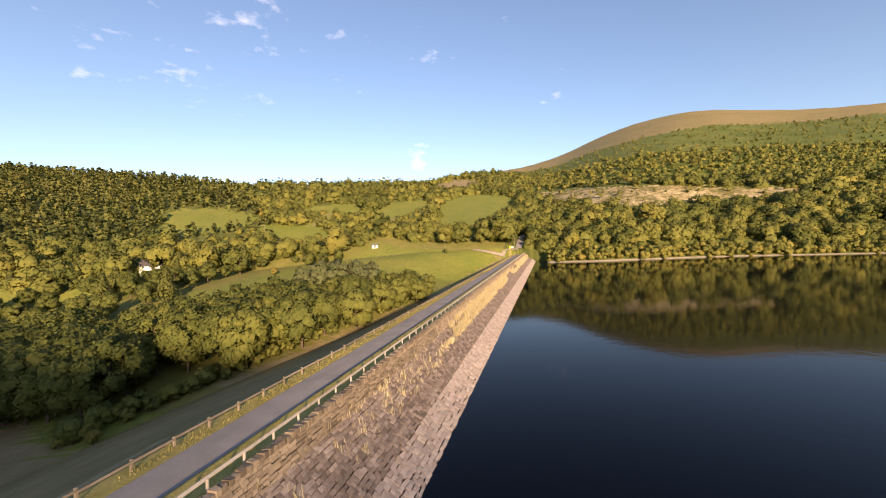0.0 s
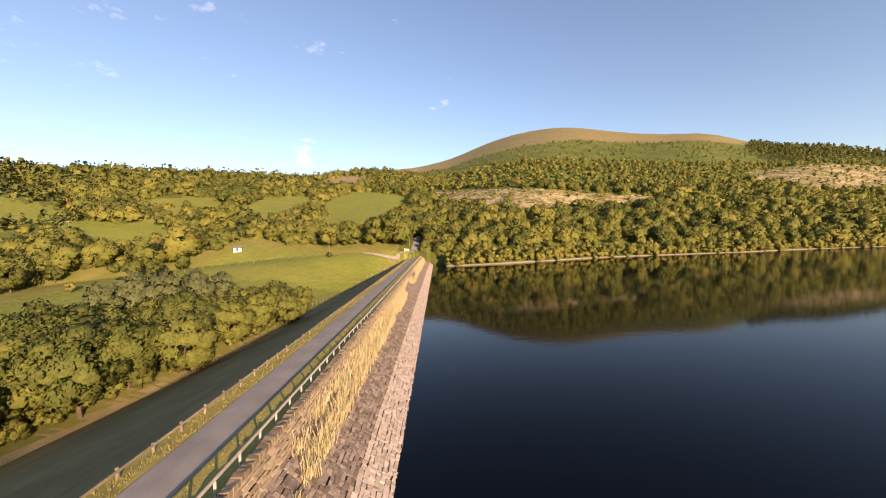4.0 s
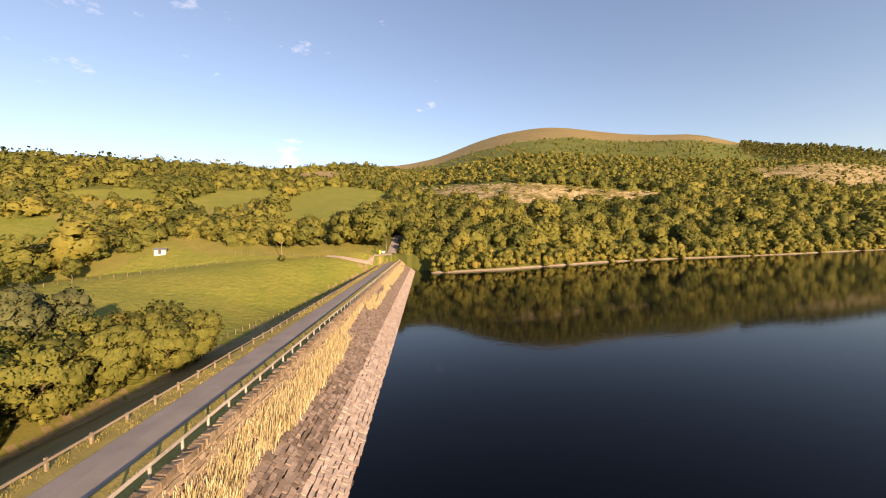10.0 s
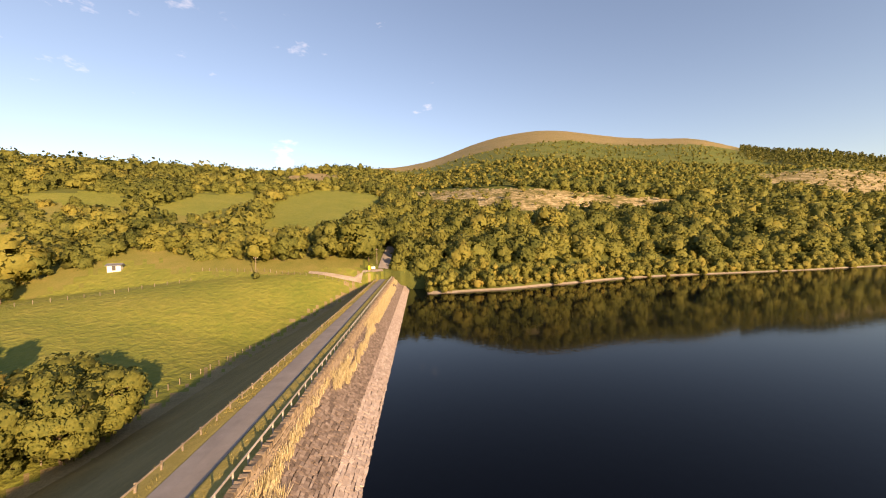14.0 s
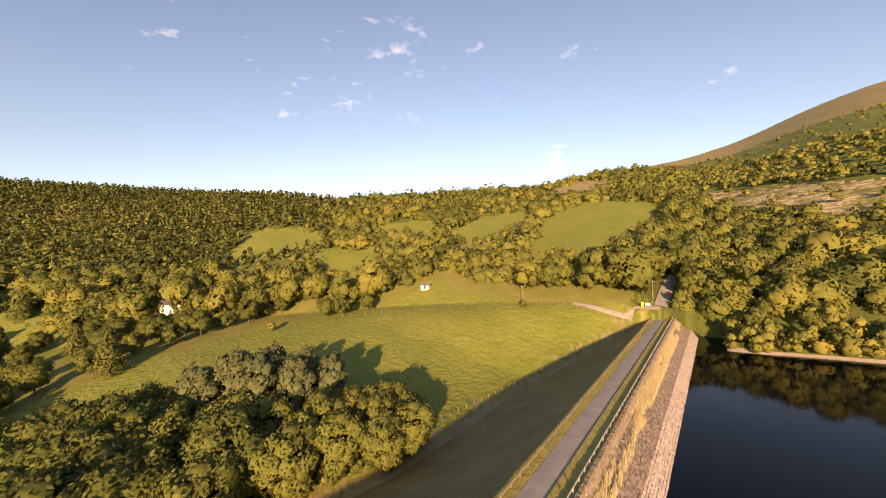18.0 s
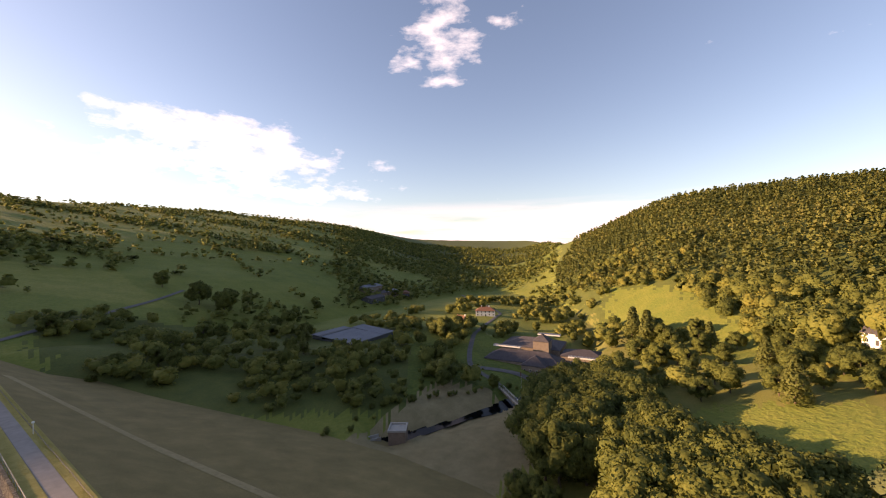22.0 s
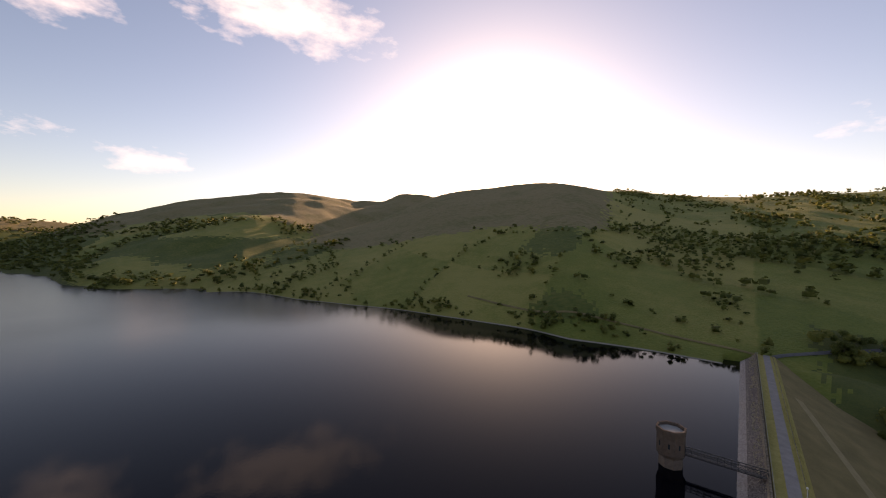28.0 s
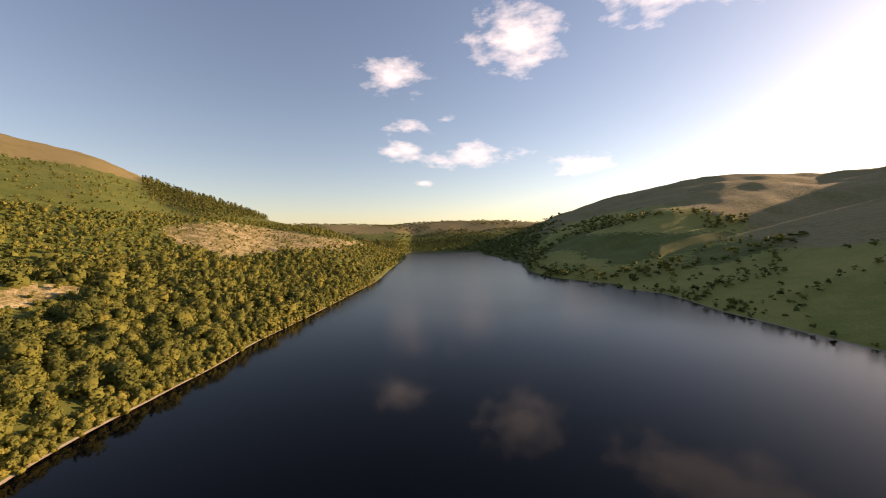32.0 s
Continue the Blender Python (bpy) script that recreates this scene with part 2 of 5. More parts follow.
RED_ROOF = surface("brown_tile_roof", [(.3, (.15, .07, .045)), (.6, (.24, .12, .08))], .9, grain=8)
BARK = surface("bark", [(.3, (.07, .05, .035)), (.6, (.14, .105, .075))], .5, grain=8, bump=.8)
PANE = surface("dark_window_pane", [(.3, (.02, .025, .03)), (.7, (.04, .045, .05))], 1, rough=.12, bump=0)
IRON = surface("dark_iron", [(.3, (.035, .033, .032)), (.7, (.07, .062, .055))], .3, grain=8, rough=.55, bump=.2)
TOWER_STONE = surface("tower_stone", [(.25, (.105, .072, .052)), (.5, (.17, .12, .09)), (.75, (.25, .185, .14))], .9, grain=8, by_object=.3, bump=.6)
STRAW = surface("dry_grass_blades", [(.2, (.42, .355, .19)), (.5, (.58, .505, .30)), (.8, (.70, .63, .42))], .6, grain=4, by_island=.7, bump=0, thin=.35)
CONCRETE = surface("concrete", [(.3, (.26, .24, .21)), (.6, (.38, .36, .32))], 1.2, grain=10, bump=.3)
LEAF = surface("broad_leaves", [(0.0, (.072, .092, .023)), (.25, (.152, .170, .040)), (.5, (.236, .235, .054)), (.7, (.295, .262, .060)), (.88, (.34, .25, .058)), (1.0, (.38, .20, .048))], 5, grain=8, patch=.30, by_island=.16, tint="tint", rough=.8, bump=.4, thin=.38)
NEEDLE = surface("conifer_needles", [(0.0, (.085, .105, .030)), (.4, (.15, .165, .043)), (.65, (.20, .205, .054)), (1.0, (.25, .235, .07))], 4, grain=5, by_island=.15, tint="tint", rough=.75, bump=0, thin=.32)
PINE = surface("grey_green_needles", [(0.0, (.048, .060, .024)), (.5, (.104, .120, .048)), (1.0, (.172, .180, .080))], 3, grain=8, by_island=.15, tint="tint", rough=.75, bump=.5, thin=.15)


def water_surface(name, calm, rippled):
    """Dark water; calm and rippled are the roughness near the dam's far bank and out on the open lake."""
    m = bpy.data.materials.new(name)
    m.use_nodes = True
    n, l = m.node_tree.nodes, m.node_tree.links
    b = n["Principled BSDF"]
    b.inputs["Base Color"].default_value = (.0015, .002, .004, 1)
    b.inputs["IOR"].default_value = 1.33
    b.inputs["Specular IOR Level"].default_value = .16
    co, tex, broad, bump, split = (n.new("ShaderNode" + k) for k in ("TexCoord", "TexNoise", "TexNoise", "Bump", "SeparateXYZ"))
    l.new(co.outputs["Object"], tex.inputs["Vector"])
    l.new(co.outputs["Object"], broad.inputs["Vector"])
    l.new(co.outputs["Object"], split.inputs["Vector"])
    tex.inputs["Scale"].default_value, tex.inputs["Detail"].default_value = .8, 3
    broad.inputs["Scale"].default_value, broad.inputs["Detail"].default_value = .006, 3
    # wind gets up out on the open water
    wind = n.new("ShaderNodeMapRange")
    wind.inputs["From Min"].default_value, wind.inputs["From Max"].default_value = 130, 430
    wind.inputs["To Min"].default_value, wind.inputs["To Max"].default_value = calm, rippled
    add = n.new("ShaderNodeMath")
    add.operation, add.inputs[1].default_value = "MULTIPLY_ADD", 260
    l.new(broad.outputs["Fac"], add.inputs[0])
    l.new(split.outputs["X"], add.inputs[2])
    sub = n.new("ShaderNodeMath")
    sub.operation, sub.inputs[1].default_value = "SUBTRACT", 130
    l.new(add.outputs[0], sub.inputs[0])
    l.new(sub.outputs[0], wind.inputs["Value"])
    l.new(wind.outputs["Result"], b.inputs["Roughness"])
    bump.inputs["Strength"].default_value, bump.inputs["Distance"].default_value = .06, .12
    l.new(tex.outputs["Fac"], bump.inputs["Height"])
    l.new(bump.outputs["Normal"], b.inputs["Normal"])
    return m


WATER = water_surface("still_lake_water", .05, .22)
# ---- lie of the land: heights above the lake, by bearing from a point on the dam ----
HUB = (10.0, 250.0)
CREST = 4.2


def bearing_table(rows):
    """Rows of (bearing in degrees, distance, height) as arrays that wrap round the compass."""
    a = np.array(sorted(rows), float)
    return np.vstack([a[-2:] - (360, 0, 0), a, a[:2] + (360, 0, 0)])


RIDGE = [
    (8, 590, 134), (15, 500, 111), (22, 430, 91), (36, 370, 79), (44, 370, 76), (52, 450, 86), (61, 550, 106),
    (70, 700, 125), (80, 800, 139), (88, 820, 139), (92, 820, 131), (96, 820, 106), (100, 820, 80), (104, 840, 58), (106, 900, 46), (107.5, 1400, 60),
    (110, 2300, 98), (113, 2600, 106), (120, 2600, 116), (128, 2300, 122), (132.5, 2000, 146), (135.6, 1800, 158), (143.6, 1600, 176), (152, 1600, 200)]
RIDGE_2 = [
    (160, 1600, 214), (164.5, 1486, 203), (168, 1400, 192), (172, 1350, 188), (174.5, 1320, 194), (177, 1303, 185), (180, 1300, 192), (-176, 1300, 198), (-172, 1297, 212),
    (-168, 1200, 214), (-166.5, 1030, 197), (-165, 900, 180), (-162.5, 810, 179), (-160.5, 815, 183), (-158.5, 860, 199), (-155, 1020, 225), (-151, 1080, 231), (-148, 1087, 224),
    (-143.3, 1028, 209), (-139.5, 980, 188), (-135.5, 950, 155), (-131, 925, 120), (-126.5, 880, 98), (-122.6, 835, 78), (-116.2, 770, 52), (-111, 690, 25), (-107, 610, -6)]
RIDGE_3 = [
    (-100, 900, -12), (-92, 1300, -12), (-84, 2400, -12), (-78, 2400, -12), (-76, 1400, -4), (-74.9, 1250, 4), (-73.3, 1150, 20), (-70, 1050, 50), (-65.6, 1037, 93), (-62, 980, 100),
    (-59.7, 1009, 108), (-56, 1090, 124), (-54, 1118, 145), (-51.5, 1090, 160), (-49, 1053, 174), (-45.5, 1205, 204),
    (-43, 1320, 246), (-41.7, 1358, 268), (-38.1, 1399, 317), (-32.7, 1452, 348), (-28.8, 1480, 375), (-22.6, 1494, 421), (-18.9, 1500, 438), (-16.9, 1500, 437), (-12.8, 1464, 418),
    (-8.6, 1365, 366), (-4.5, 1207, 294), (-2.5, 1095, 255), (-.4, 978, 223), (2.4, 843, 186)]
RIDGE = bearing_table(RIDGE + RIDGE_2 + RIDGE_3)
FOOT = [
    (1, 129, 0.6), (10, 150, 9), (30, 150, 7), (45, 165, 4), (60, 190, 0), (75, 215, -6), (90, 260, -15), (100, 320, -24),
    (115, 700, -34), (130, 480, -30), (145, 330, -22), (160, 270, -10), (172, 245, 1), (180, 228, 0)]
FOOT_2 = [
    (-172.5, 233, 0), (-160, 240, 0), (-154, 261, 0), (-146.3, 281, 0), (-140, 302, 0), (-135.3, 325, 0), (-131.3, 345, 0), (-126.4, 367, 0), (-122.4, 395, 0), (-118.5, 423, 0), (-112.5, 515, 0),
    (-106.5, 540, 0), (-98.4, 578, 0), (-94.5, 660, 0), (-93.5, 830, 0), (-92.4, 883, 0), (-87, 1060, 0), (-86, 1090, 0), (-85.2, 1650, 0), (-82.7, 1690, 0), (-79.9, 1650, 0), (-76.2, 1260, 0), (-74.9, 1130, 0),
    (-73, 790, 0), (-71.2, 615, 0), (-66.3, 468, 0), (-62.2, 388, 0), (-57.9, 333, 0), (-53.8, 297, 0), (-49.5, 257, 0), (-46.5, 240, 0), (-41.5, 217, 0), (-32.7, 188, 0), (-23.4, 157, 0), (-14.6, 138, 0), (-5.6, 130, 0)]
FOOT = bearing_table(FOOT + FOOT_2)
# the second hill across the lake, behind the first
FAR_RIDGE = ((-178, -165, -155, -150, -141, -138.5, -134, -131.4, -127.4, -122.6, -118.7, -113.4, -106.2, -103, -98.7, -95.6, -93.2, -90, -87.5, -86, -84), (40, 120, 200, 250, 285, 305, 306, 278, 272, 301, 307, 284, 238, 212, 165, 122, 88, 35, 8, -4, -20))
# foot drawn in behind the first hill, out of view, to block low sun
FAR_FOOT = ((-178, -155, -135, -120, -112, -106.5, -98.4, -94.5, -93.5, -92.4, -87, -86, -84), (1050, 950, 800, 620, 515, 540, 578, 660, 830, 883, 1060, 1090, 1650))
# the farthest hills, at the lake's head
FAR_BACK = ((-112, -98, -92, -87.2, -82.5, -78.6, -74.7, -70, -65.6, -59, -50), (150, 150, 163, 172, 181, 175, 156, 155, 165, 165, 140))
TURN = np.arange(-180, 180.01, 0.25)


def eased(table, column, spread):
    v = np.interp(TURN, table[:, 0], table[:, column])
    k = np.exp(-.5 * (np.arange(-24, 25) * .25 / spread) ** 2)
    return np.convolve(np.concatenate([v[-25:-1], v, v[1:25]]), k / k.sum(), "valid")


RIDGE_D, RIDGE_H = eased(RIDGE, 1, 1.6), eased(RIDGE, 2, 1.3)
FOOT_D, FOOT_Z = eased(FOOT, 1, 1.0), eased(FOOT, 2, 1.6)
# height of the old valley floor along the foot of the dam's outer face
TOE_Y = (-60, 10, 48, 76, 101, 125, 145, 175, 207, 232, 250, 300, 350, 371, 393, 412, 470)
TOE_Z = (12, 2, -11, -14, -17.5, -21.5, -25, -27.5, -27, -24, -20.4, -9.4, -7.8, -4.2, 2.0, 6, 10)


def bank(x):
    """Height of the dam's outer face at x: steep at first, easier lower down."""
    return np.interp(x, (-110, -60, -24, -5.4), (-37.4, -19.4, -6.6, CREST - .5))


def smooth(u):
    u = np.clip(u, 0, 1)
    return u * u * (3 - 2 * u)


def roll(x, y, size, seed=0.0):
    """Gentle unevenness from a few crossed waves."""
    s = 0.0
    for k, (a, b) in enumerate(((1, .35), (-.5, .9), (.8, -.75), (-1.3, -.5), (.3, 1.7), (1.9, .8))):
        s = s + np.sin((a * x + b * y) / size * (1 + .23 * k) + seed + 1.7 * k) / (1 + .5 * k)
    return s / 3.0


def height(x, y):
    """Ground height at x, y (arrays), outside the dam itself."""
    x, y = np.asarray(x, float), np.asarray(y, float)
    dx, dy = x - HUB[0], y - HUB[1]
    r = np.hypot(dx, dy) + 1e-6
    az = np.degrees(np.arctan2(-dx, dy))
    rd, rh = np.interp(az, TURN, RIDGE_D), np.interp(az, TURN, RIDGE_H)
    fd, fz = np.interp(az, TURN, FOOT_D), np.interp(az, TURN, FOOT_Z)
    u = (r - fd) / np.maximum(rd - fd, 60)
    rise = np.where(u < 1, np.clip(u, 0, 1) ** .93, 1 - 0.10 * (u - 1) * rd / 300)
    hill = fz + (rh - fz) * np.maximum(rise, -0.2)
    hill = hill + roll(x, y, 55) * np.clip(u * 9, 0, 1) * np.clip(1.15 - u, 0.0, 1) * np.clip(rh / 60, 0, 3.2)
    hill = np.where(rh < 0, np.minimum(hill, rh), hill)
    f2, h2 = np.interp(az, *FAR_FOOT), np.interp(az, *FAR_RIDGE, left=-50, right=-50)
    u2 = (r - f2) / np.maximum(1900 - f2, 150)
    far = np.where(u2 < 1, -12 + (h2 + 12) * np.clip(u2, 0, 1) ** .9, h2 * (1.5 - .5 * u2)) + (roll(x, y, 120) * 11 + roll(x, y, 45) * 6) * np.clip(u2 * 4, 0, 1) * np.clip(h2 / 60, 0, 1)
    hill = np.where((az > -178) & (az < -84) & (r > f2), np.maximum(hill, far), hill)
    start = 1700 - 350 * smooth((az + 77) / 3)
    away = smooth((r - start) / 250)
    back = -12 + (np.interp(az, *FAR_BACK) + 12) * smooth((r - start + 150) / (2750 - start)) * smooth((az + 112) / 5) * smooth((-50 - az) / 6) + (roll(x, y, 160) * 9 + roll(x, y, 70, 2.0) * 6) * away
    hill = np.where((az > -112) & (az < -50) & (r > start), np.maximum(hill, back), hill)
    dry = (az > 1) & (az < 180)
    toe = np.interp(y, TOE_Y, TOE_Z)
    gap = np.maximum(np.interp(toe, (-37.4, -19.4, -6.6, 3.7), (-110, -60, -24, -5.4)) - x, 0)
    w = smooth(gap / (gap + np.maximum(fd - r, 0) + 4))
    inner = np.where(dry, toe + (fz - toe) * w + roll(x, y, 18) * 0.35, np.maximum(-8.0, (r - fd) * 0.12))
    z = np.where(r > fd, hill, inner)
    # stream bed below the dam
    t = np.clip((x + 95) / -130, 0, 1)
    yc = 160 + 45 * t + 8 * np.sin(t * 5)
    bed = np.exp(-((y - yc) / 9.0) ** 2) * smooth((-82 - x) / 10) * smooth((x + 330) / 60)
    z = np.where(dry, z * (1 - bed) + np.minimum(z, -32.5) * bed, z)
    # room for the dam
    under = (x > -7) & (x < 14) & (y > 12) & (y < 392)
    return np.where(under, np.minimum(z, -12), z)



# ---- mesh helpers ----
def mesh_of(name, verts, faces, mats, index=None, flat=True):
    me = bpy.data.meshes.new(name)
    me.from_pydata(verts, [], faces)
    for m in (mats if isinstance(mats, (list, tuple)) else [mats]):
        me.materials.append(m)
    if index is not None:
        me.polygons.foreach_set("material_index", np.asarray(index, np.int32))
    if not flat:
        me.polygons.foreach_set("use_smooth", np.ones(len(me.polygons), bool))
    me.update()
    return me


def quad_mesh(name, v, f, mats, index=None, smooth_faces=False, tint=None, normals=None):
    """A mesh from numpy arrays of vertices and quads."""
    v, f = np.asarray(v, np.float32), np.asarray(f, np.int32)
    me = bpy.data.meshes.new(name)
    me.vertices.add(len(v))
    me.vertices.foreach_set("co", v.ravel())
    me.loops.add(f.size)
    me.loops.foreach_set("vertex_index", f.ravel())
    me.polygons.add(len(f))
    me.polygons.foreach_set("loop_start", np.arange(0, f.size, f.shape[1], dtype=np.int32))
    for m in (mats if isinstance(mats, (list, tuple)) else [mats]):
        me.materials.append(m)
    if index is not None:
        me.polygons.foreach_set("material_index", np.asarray(index, np.int32))
    me.polygons.foreach_set("use_smooth", np.full(len(f), bool(smooth_faces)))
    if tint is not None:
        me.attributes.new("tint", "FLOAT", "POINT").data.foreach_set("value", np.asarray(tint, np.float32))
    me.update(calc_edges=True)
    me.validate()
    if normals is not None:
        me.polygons.foreach_set("use_smooth", np.ones(len(f), bool))
        me.normals_split_custom_set_from_vertices(np.asarray(normals, np.float32))
    return me


def part(name, bm, material, parent, label=""):
    """Links a bmesh as one mesh object under a thing or a part."""
    me = bpy.data.meshes.new(name)
    bm.normal_update()
    bm.to_mesh(me)
    bm.free()
    me.materials.append(material)
    ob = new(name, me)
    ob.parent = parent
    return tagged(ob, label) if label else ob


def thing(name, at, label, category, group="", turn=0.0):
    ob = new(name)
    ob.matrix_basis = pose(*at, 0, 0, turn)
    return tagged(ob, label, category, group)


def box(bm, x0, x1, y0, y1, z0, z1, bevel=0.0):
    made = bmesh.ops.create_cube(bm, size=1)["verts"]
    for v in made:
        v.co = ((x0 + x1) / 2 + v.co.x * (x1 - x0), (y0 + y1) / 2 + v.co.y * (y1 - y0), (z0 + z1) / 2 + v.co.z * (z1 - z0))
    if bevel:
        edges = {e for v in made for e in v.link_edges}
        bmesh.ops.bevel(bm, geom=list(edges), offset=bevel, segments=1, affect="EDGES")
    return bm


def boxed(x0, x1, y0, y1, z0, z1, bevel=0.0):
    return box(bmesh.new(), x0, x1, y0, y1, z0, z1, bevel)


def strip(name, section, ys, mats, index=None, smooth_faces=False):
    """A band along the dam: a section of (x, z) points carried along the stations ys."""
    section = np.asarray(section, float)
    v = np.array([(x, y, z) for y in ys for x, z in section])
    k = len(section)
    f = [(j * k + i, j * k + i + 1, (j + 1) * k + i + 1, (j + 1) * k + i) for j in range(len(ys) - 1) for i in range(k - 1)]
    return quad_mesh(name, v, f, mats, None if index is None else np.tile(index, len(ys) - 1), smooth_faces)


# ---- land cover ----
def inside(x, y, poly):
    hit = np.zeros(np.shape(x), bool)
    for (x0, y0), (x1, y1) in zip(poly, poly[1:] + poly[:1]):
        cross = ((y0 > y) != (y1 > y)) & (x < (x1 - x0) * (y - y0) / ((y1 - y0) or 1e-9) + x0)
        hit ^= cross
    return hit


def polar(x, y):
    dx, dy = np.asarray(x, float) - HUB[0], np.asarray(y, float) - HUB[1]
    return np.hypot(dx, dy), np.degrees(np.arctan2(-dx, dy))


FIELDS = [
    [(-78, 455), (-88, 500), (-74, 560), (-24, 566), (-12, 534), (-32, 486), (-41, 456)],
    [(-138, 460), (-134, 491), (-110, 534), (-97, 512), (-108, 466)],
    [(-200, 398), (-195, 414), (-158, 426), (-150, 414), (-172, 396)],
    [(-278, 376), (-300, 408), (-270, 436), (-232, 437), (-236, 399)],
    [(-200, 440), (-190, 455), (-156, 478), (-150, 466)],
    [(-385, 190), (-325, 250), (-255, 292), (-198, 321), (-182, 310), (-238, 252), (-318, 200)]]
HOME_FIELD = [(-4, 399), (-40, 390), (-66, 387), (-80, 386), (-92, 393), (-103, 388), (-100, 373), (-114, 361), (-130, 350), (-140, 325), (-147, 292), (-148, 268), (-140, 256), (-108, 250), (-80, 280), (-30, 300), (-12, 345), (-6, 375), (-2, 396)]
HIGH_PASTURE = [(-135, 612), (-128, 660), (-112, 720), (-80, 690), (-70, 650), (-102, 615)]
FIELDS = [[(HUB[0] + (x - HUB[0]) * s, HUB[1] + (y - HUB[1]) * s) for (x, y), s in zip(f, [(.93 if math.hypot(x - HUB[0], y - HUB[1]) < sum(math.hypot(a - HUB[0], b - HUB[1]) for a, b in f) / len(f) else 1.02) for x, y in f])] for f in FIELDS]
FAR_FIELDS = [
    [(-31, -62), (-70, -172), (-145, -158), (-345, -160), (-282, -82), (-180, -104), (-90, -30)],
    [(-522, -34), (-536, 66), (-422, 70), (-300, 62), (-320, 0), (-420, -30)],
    [(-250, 60), (-330, 40), (-350, -60), (-270, -30)]]


def cover(x, y):
    """What grows on the ground, by number: 0 wood, 1 conifers, 2 pasture, 3 moor, 4 bracken and young trees, 5 cleared slope, 6 rough grass,
    7 shore, 8 hedged far fields, 9 young plantation, 10 dry meadow."""
    x, y = np.asarray(x, float), np.asarray(y, float)
    r, az = polar(x, y)
    fd, rd = np.interp(az, TURN, FOOT_D), np.interp(az, TURN, RIDGE_D)
    u = (r - fd) / np.maximum(rd - fd, 60)
    wob = roll(x, y, 40, 2.0)
    c = np.zeros(np.shape(x), int)
    north = (az > -72) & (az < 8)
    zq = height(x, y)
    c = np.where(north & (az < 3) & (zq > 60 + 3 * wob), 9, c)
    c = np.where(north & (az < 3) & (zq > 113 + 7 * wob), 4, c)
    moor = np.interp(az, (-44, -38, -30, -22, -15, -8, -1.5, 4), (214, 220, 224, 218, 175, 162, 157, 148))
    c = np.where(north & (az > -44) & (zq > moor + 9 * wob + 16 * roll(x, y, 85, 2.0)), 3, c)
    low, top = np.interp(az, (-70, -59, -50, -45, -43), (54, 53, 55, 75, 92)), np.interp(az, (-70, -59, -51.5, -48, -44, -43), (58, 89, 108, 102, 93, 90))
    c = np.where((az > -70) & (az < -44) & (zq > low + 3 * wob) & (zq < top + 3 * wob), 5, c)
    c = np.where((az > -57) & (az < -42.5) & (zq > np.interp(az, (-57, -48, -43, -42), (125, 112, 160, 176)) + 3 * wob), 1, c)
    c = np.where((az > -38) & (az < 1) & (zq > np.interp(az, (-38, -34, -25, -17, -9, 0), (46, 41, 38, 35, 41, 52)) + 1.5 * wob) & (zq < np.interp(az, (-38, -34, -17, -9, 0), (45, 50, 58, 62, 65)) + 2 * wob) & (r < 420), 5, c)
    side = (az > 52) & (az < 108) & (u > .02)
    c = np.where(side & (u > .16 + .10 * np.clip((66 - az) / 12, 0, 4) + .03 * wob), 1, c)
    c = np.where((az > 106) & (az < 135) & (r > 340), 8, c)
    c = np.where((az > 102) & (az < 131) & (r > 1050), 0, c)
    c = np.where((az >= 135) & (r > fd * .9), 8, c)
    c = np.where((az < -95) & (u > 0), 8, c)
    broad = roll(x, y, 150, 1.0)
    c = np.where((az < -84) & (az > -165) & (zq > np.interp(az, (-126, -112), (68, 130)) + 45 * broad + 12 * wob), 3, c)
    c = np.where((az < -104) & (az > -168) & (zq > 9) & (c == 8) & (roll(x, y, 75, 6.0) + .35 * wob > .38), 4, c)
    c = np.where((az < -84) & (az > -150) & (zq > 6) & (r > 760) & (zq < 85 + 45 * broad) & (broad < .1), 4, c)
    c = np.where((az >= -84) & (az < -72) & (u > 0), 4, c)
    c = np.where((az > -100) & (az < -56) & (r > 1350) & (zq > 1.5), np.where(zq > 95 + 30 * broad, 3, 4), c)
    c = np.where((az > 0.5) & (az < 180) & (r < fd * 1.02), np.where(az < 104, 6, 2), c)
    c = np.where((az > 128) & (az < 178) & (x < -24) & (r > 150) & (r < 300) & (wob > -.8), 0, c)
    for poly in FIELDS:
        c = np.where(inside(x, y, poly), 2, c)
    for poly in FAR_FIELDS:
        c = np.where(inside(x, y, poly), 2, c)
    c = np.where((c == 0) & (y > 340) & (x < -20) & (inside(x, y - 7, HOME_FIELD) | inside(x + 4, y - 5, HOME_FIELD)), 6, c)
    c = np.where(inside(x, y, HOME_FIELD), 2, c)
    c = np.where(inside(x, y, HIGH_PASTURE), 10, c)
    meadow = (x < -40) & (x > -150) & (y > 150) & (y < 222) & (y < 212 - (x + 60) * .12) & (zq < -17)
    c = np.where(meadow & (y > 152 + 5 * wob), 10, c)
    toe = np.interp(np.interp(y, TOE_Y, TOE_Z), (-37.4, -19.4, -6.6, 3.7), (-110, -60, -24, -5.4)) - x
    c = np.where((toe > -3) & (toe < 3.5 + wob) & (y > 240) & (y < 392), 10, c)
    wet = ((az <= 1.5) | (az >= 179)) & (r < fd + 1.3) & (zq < 6) & (r < 700)
    return np.where(wet, 7, c)


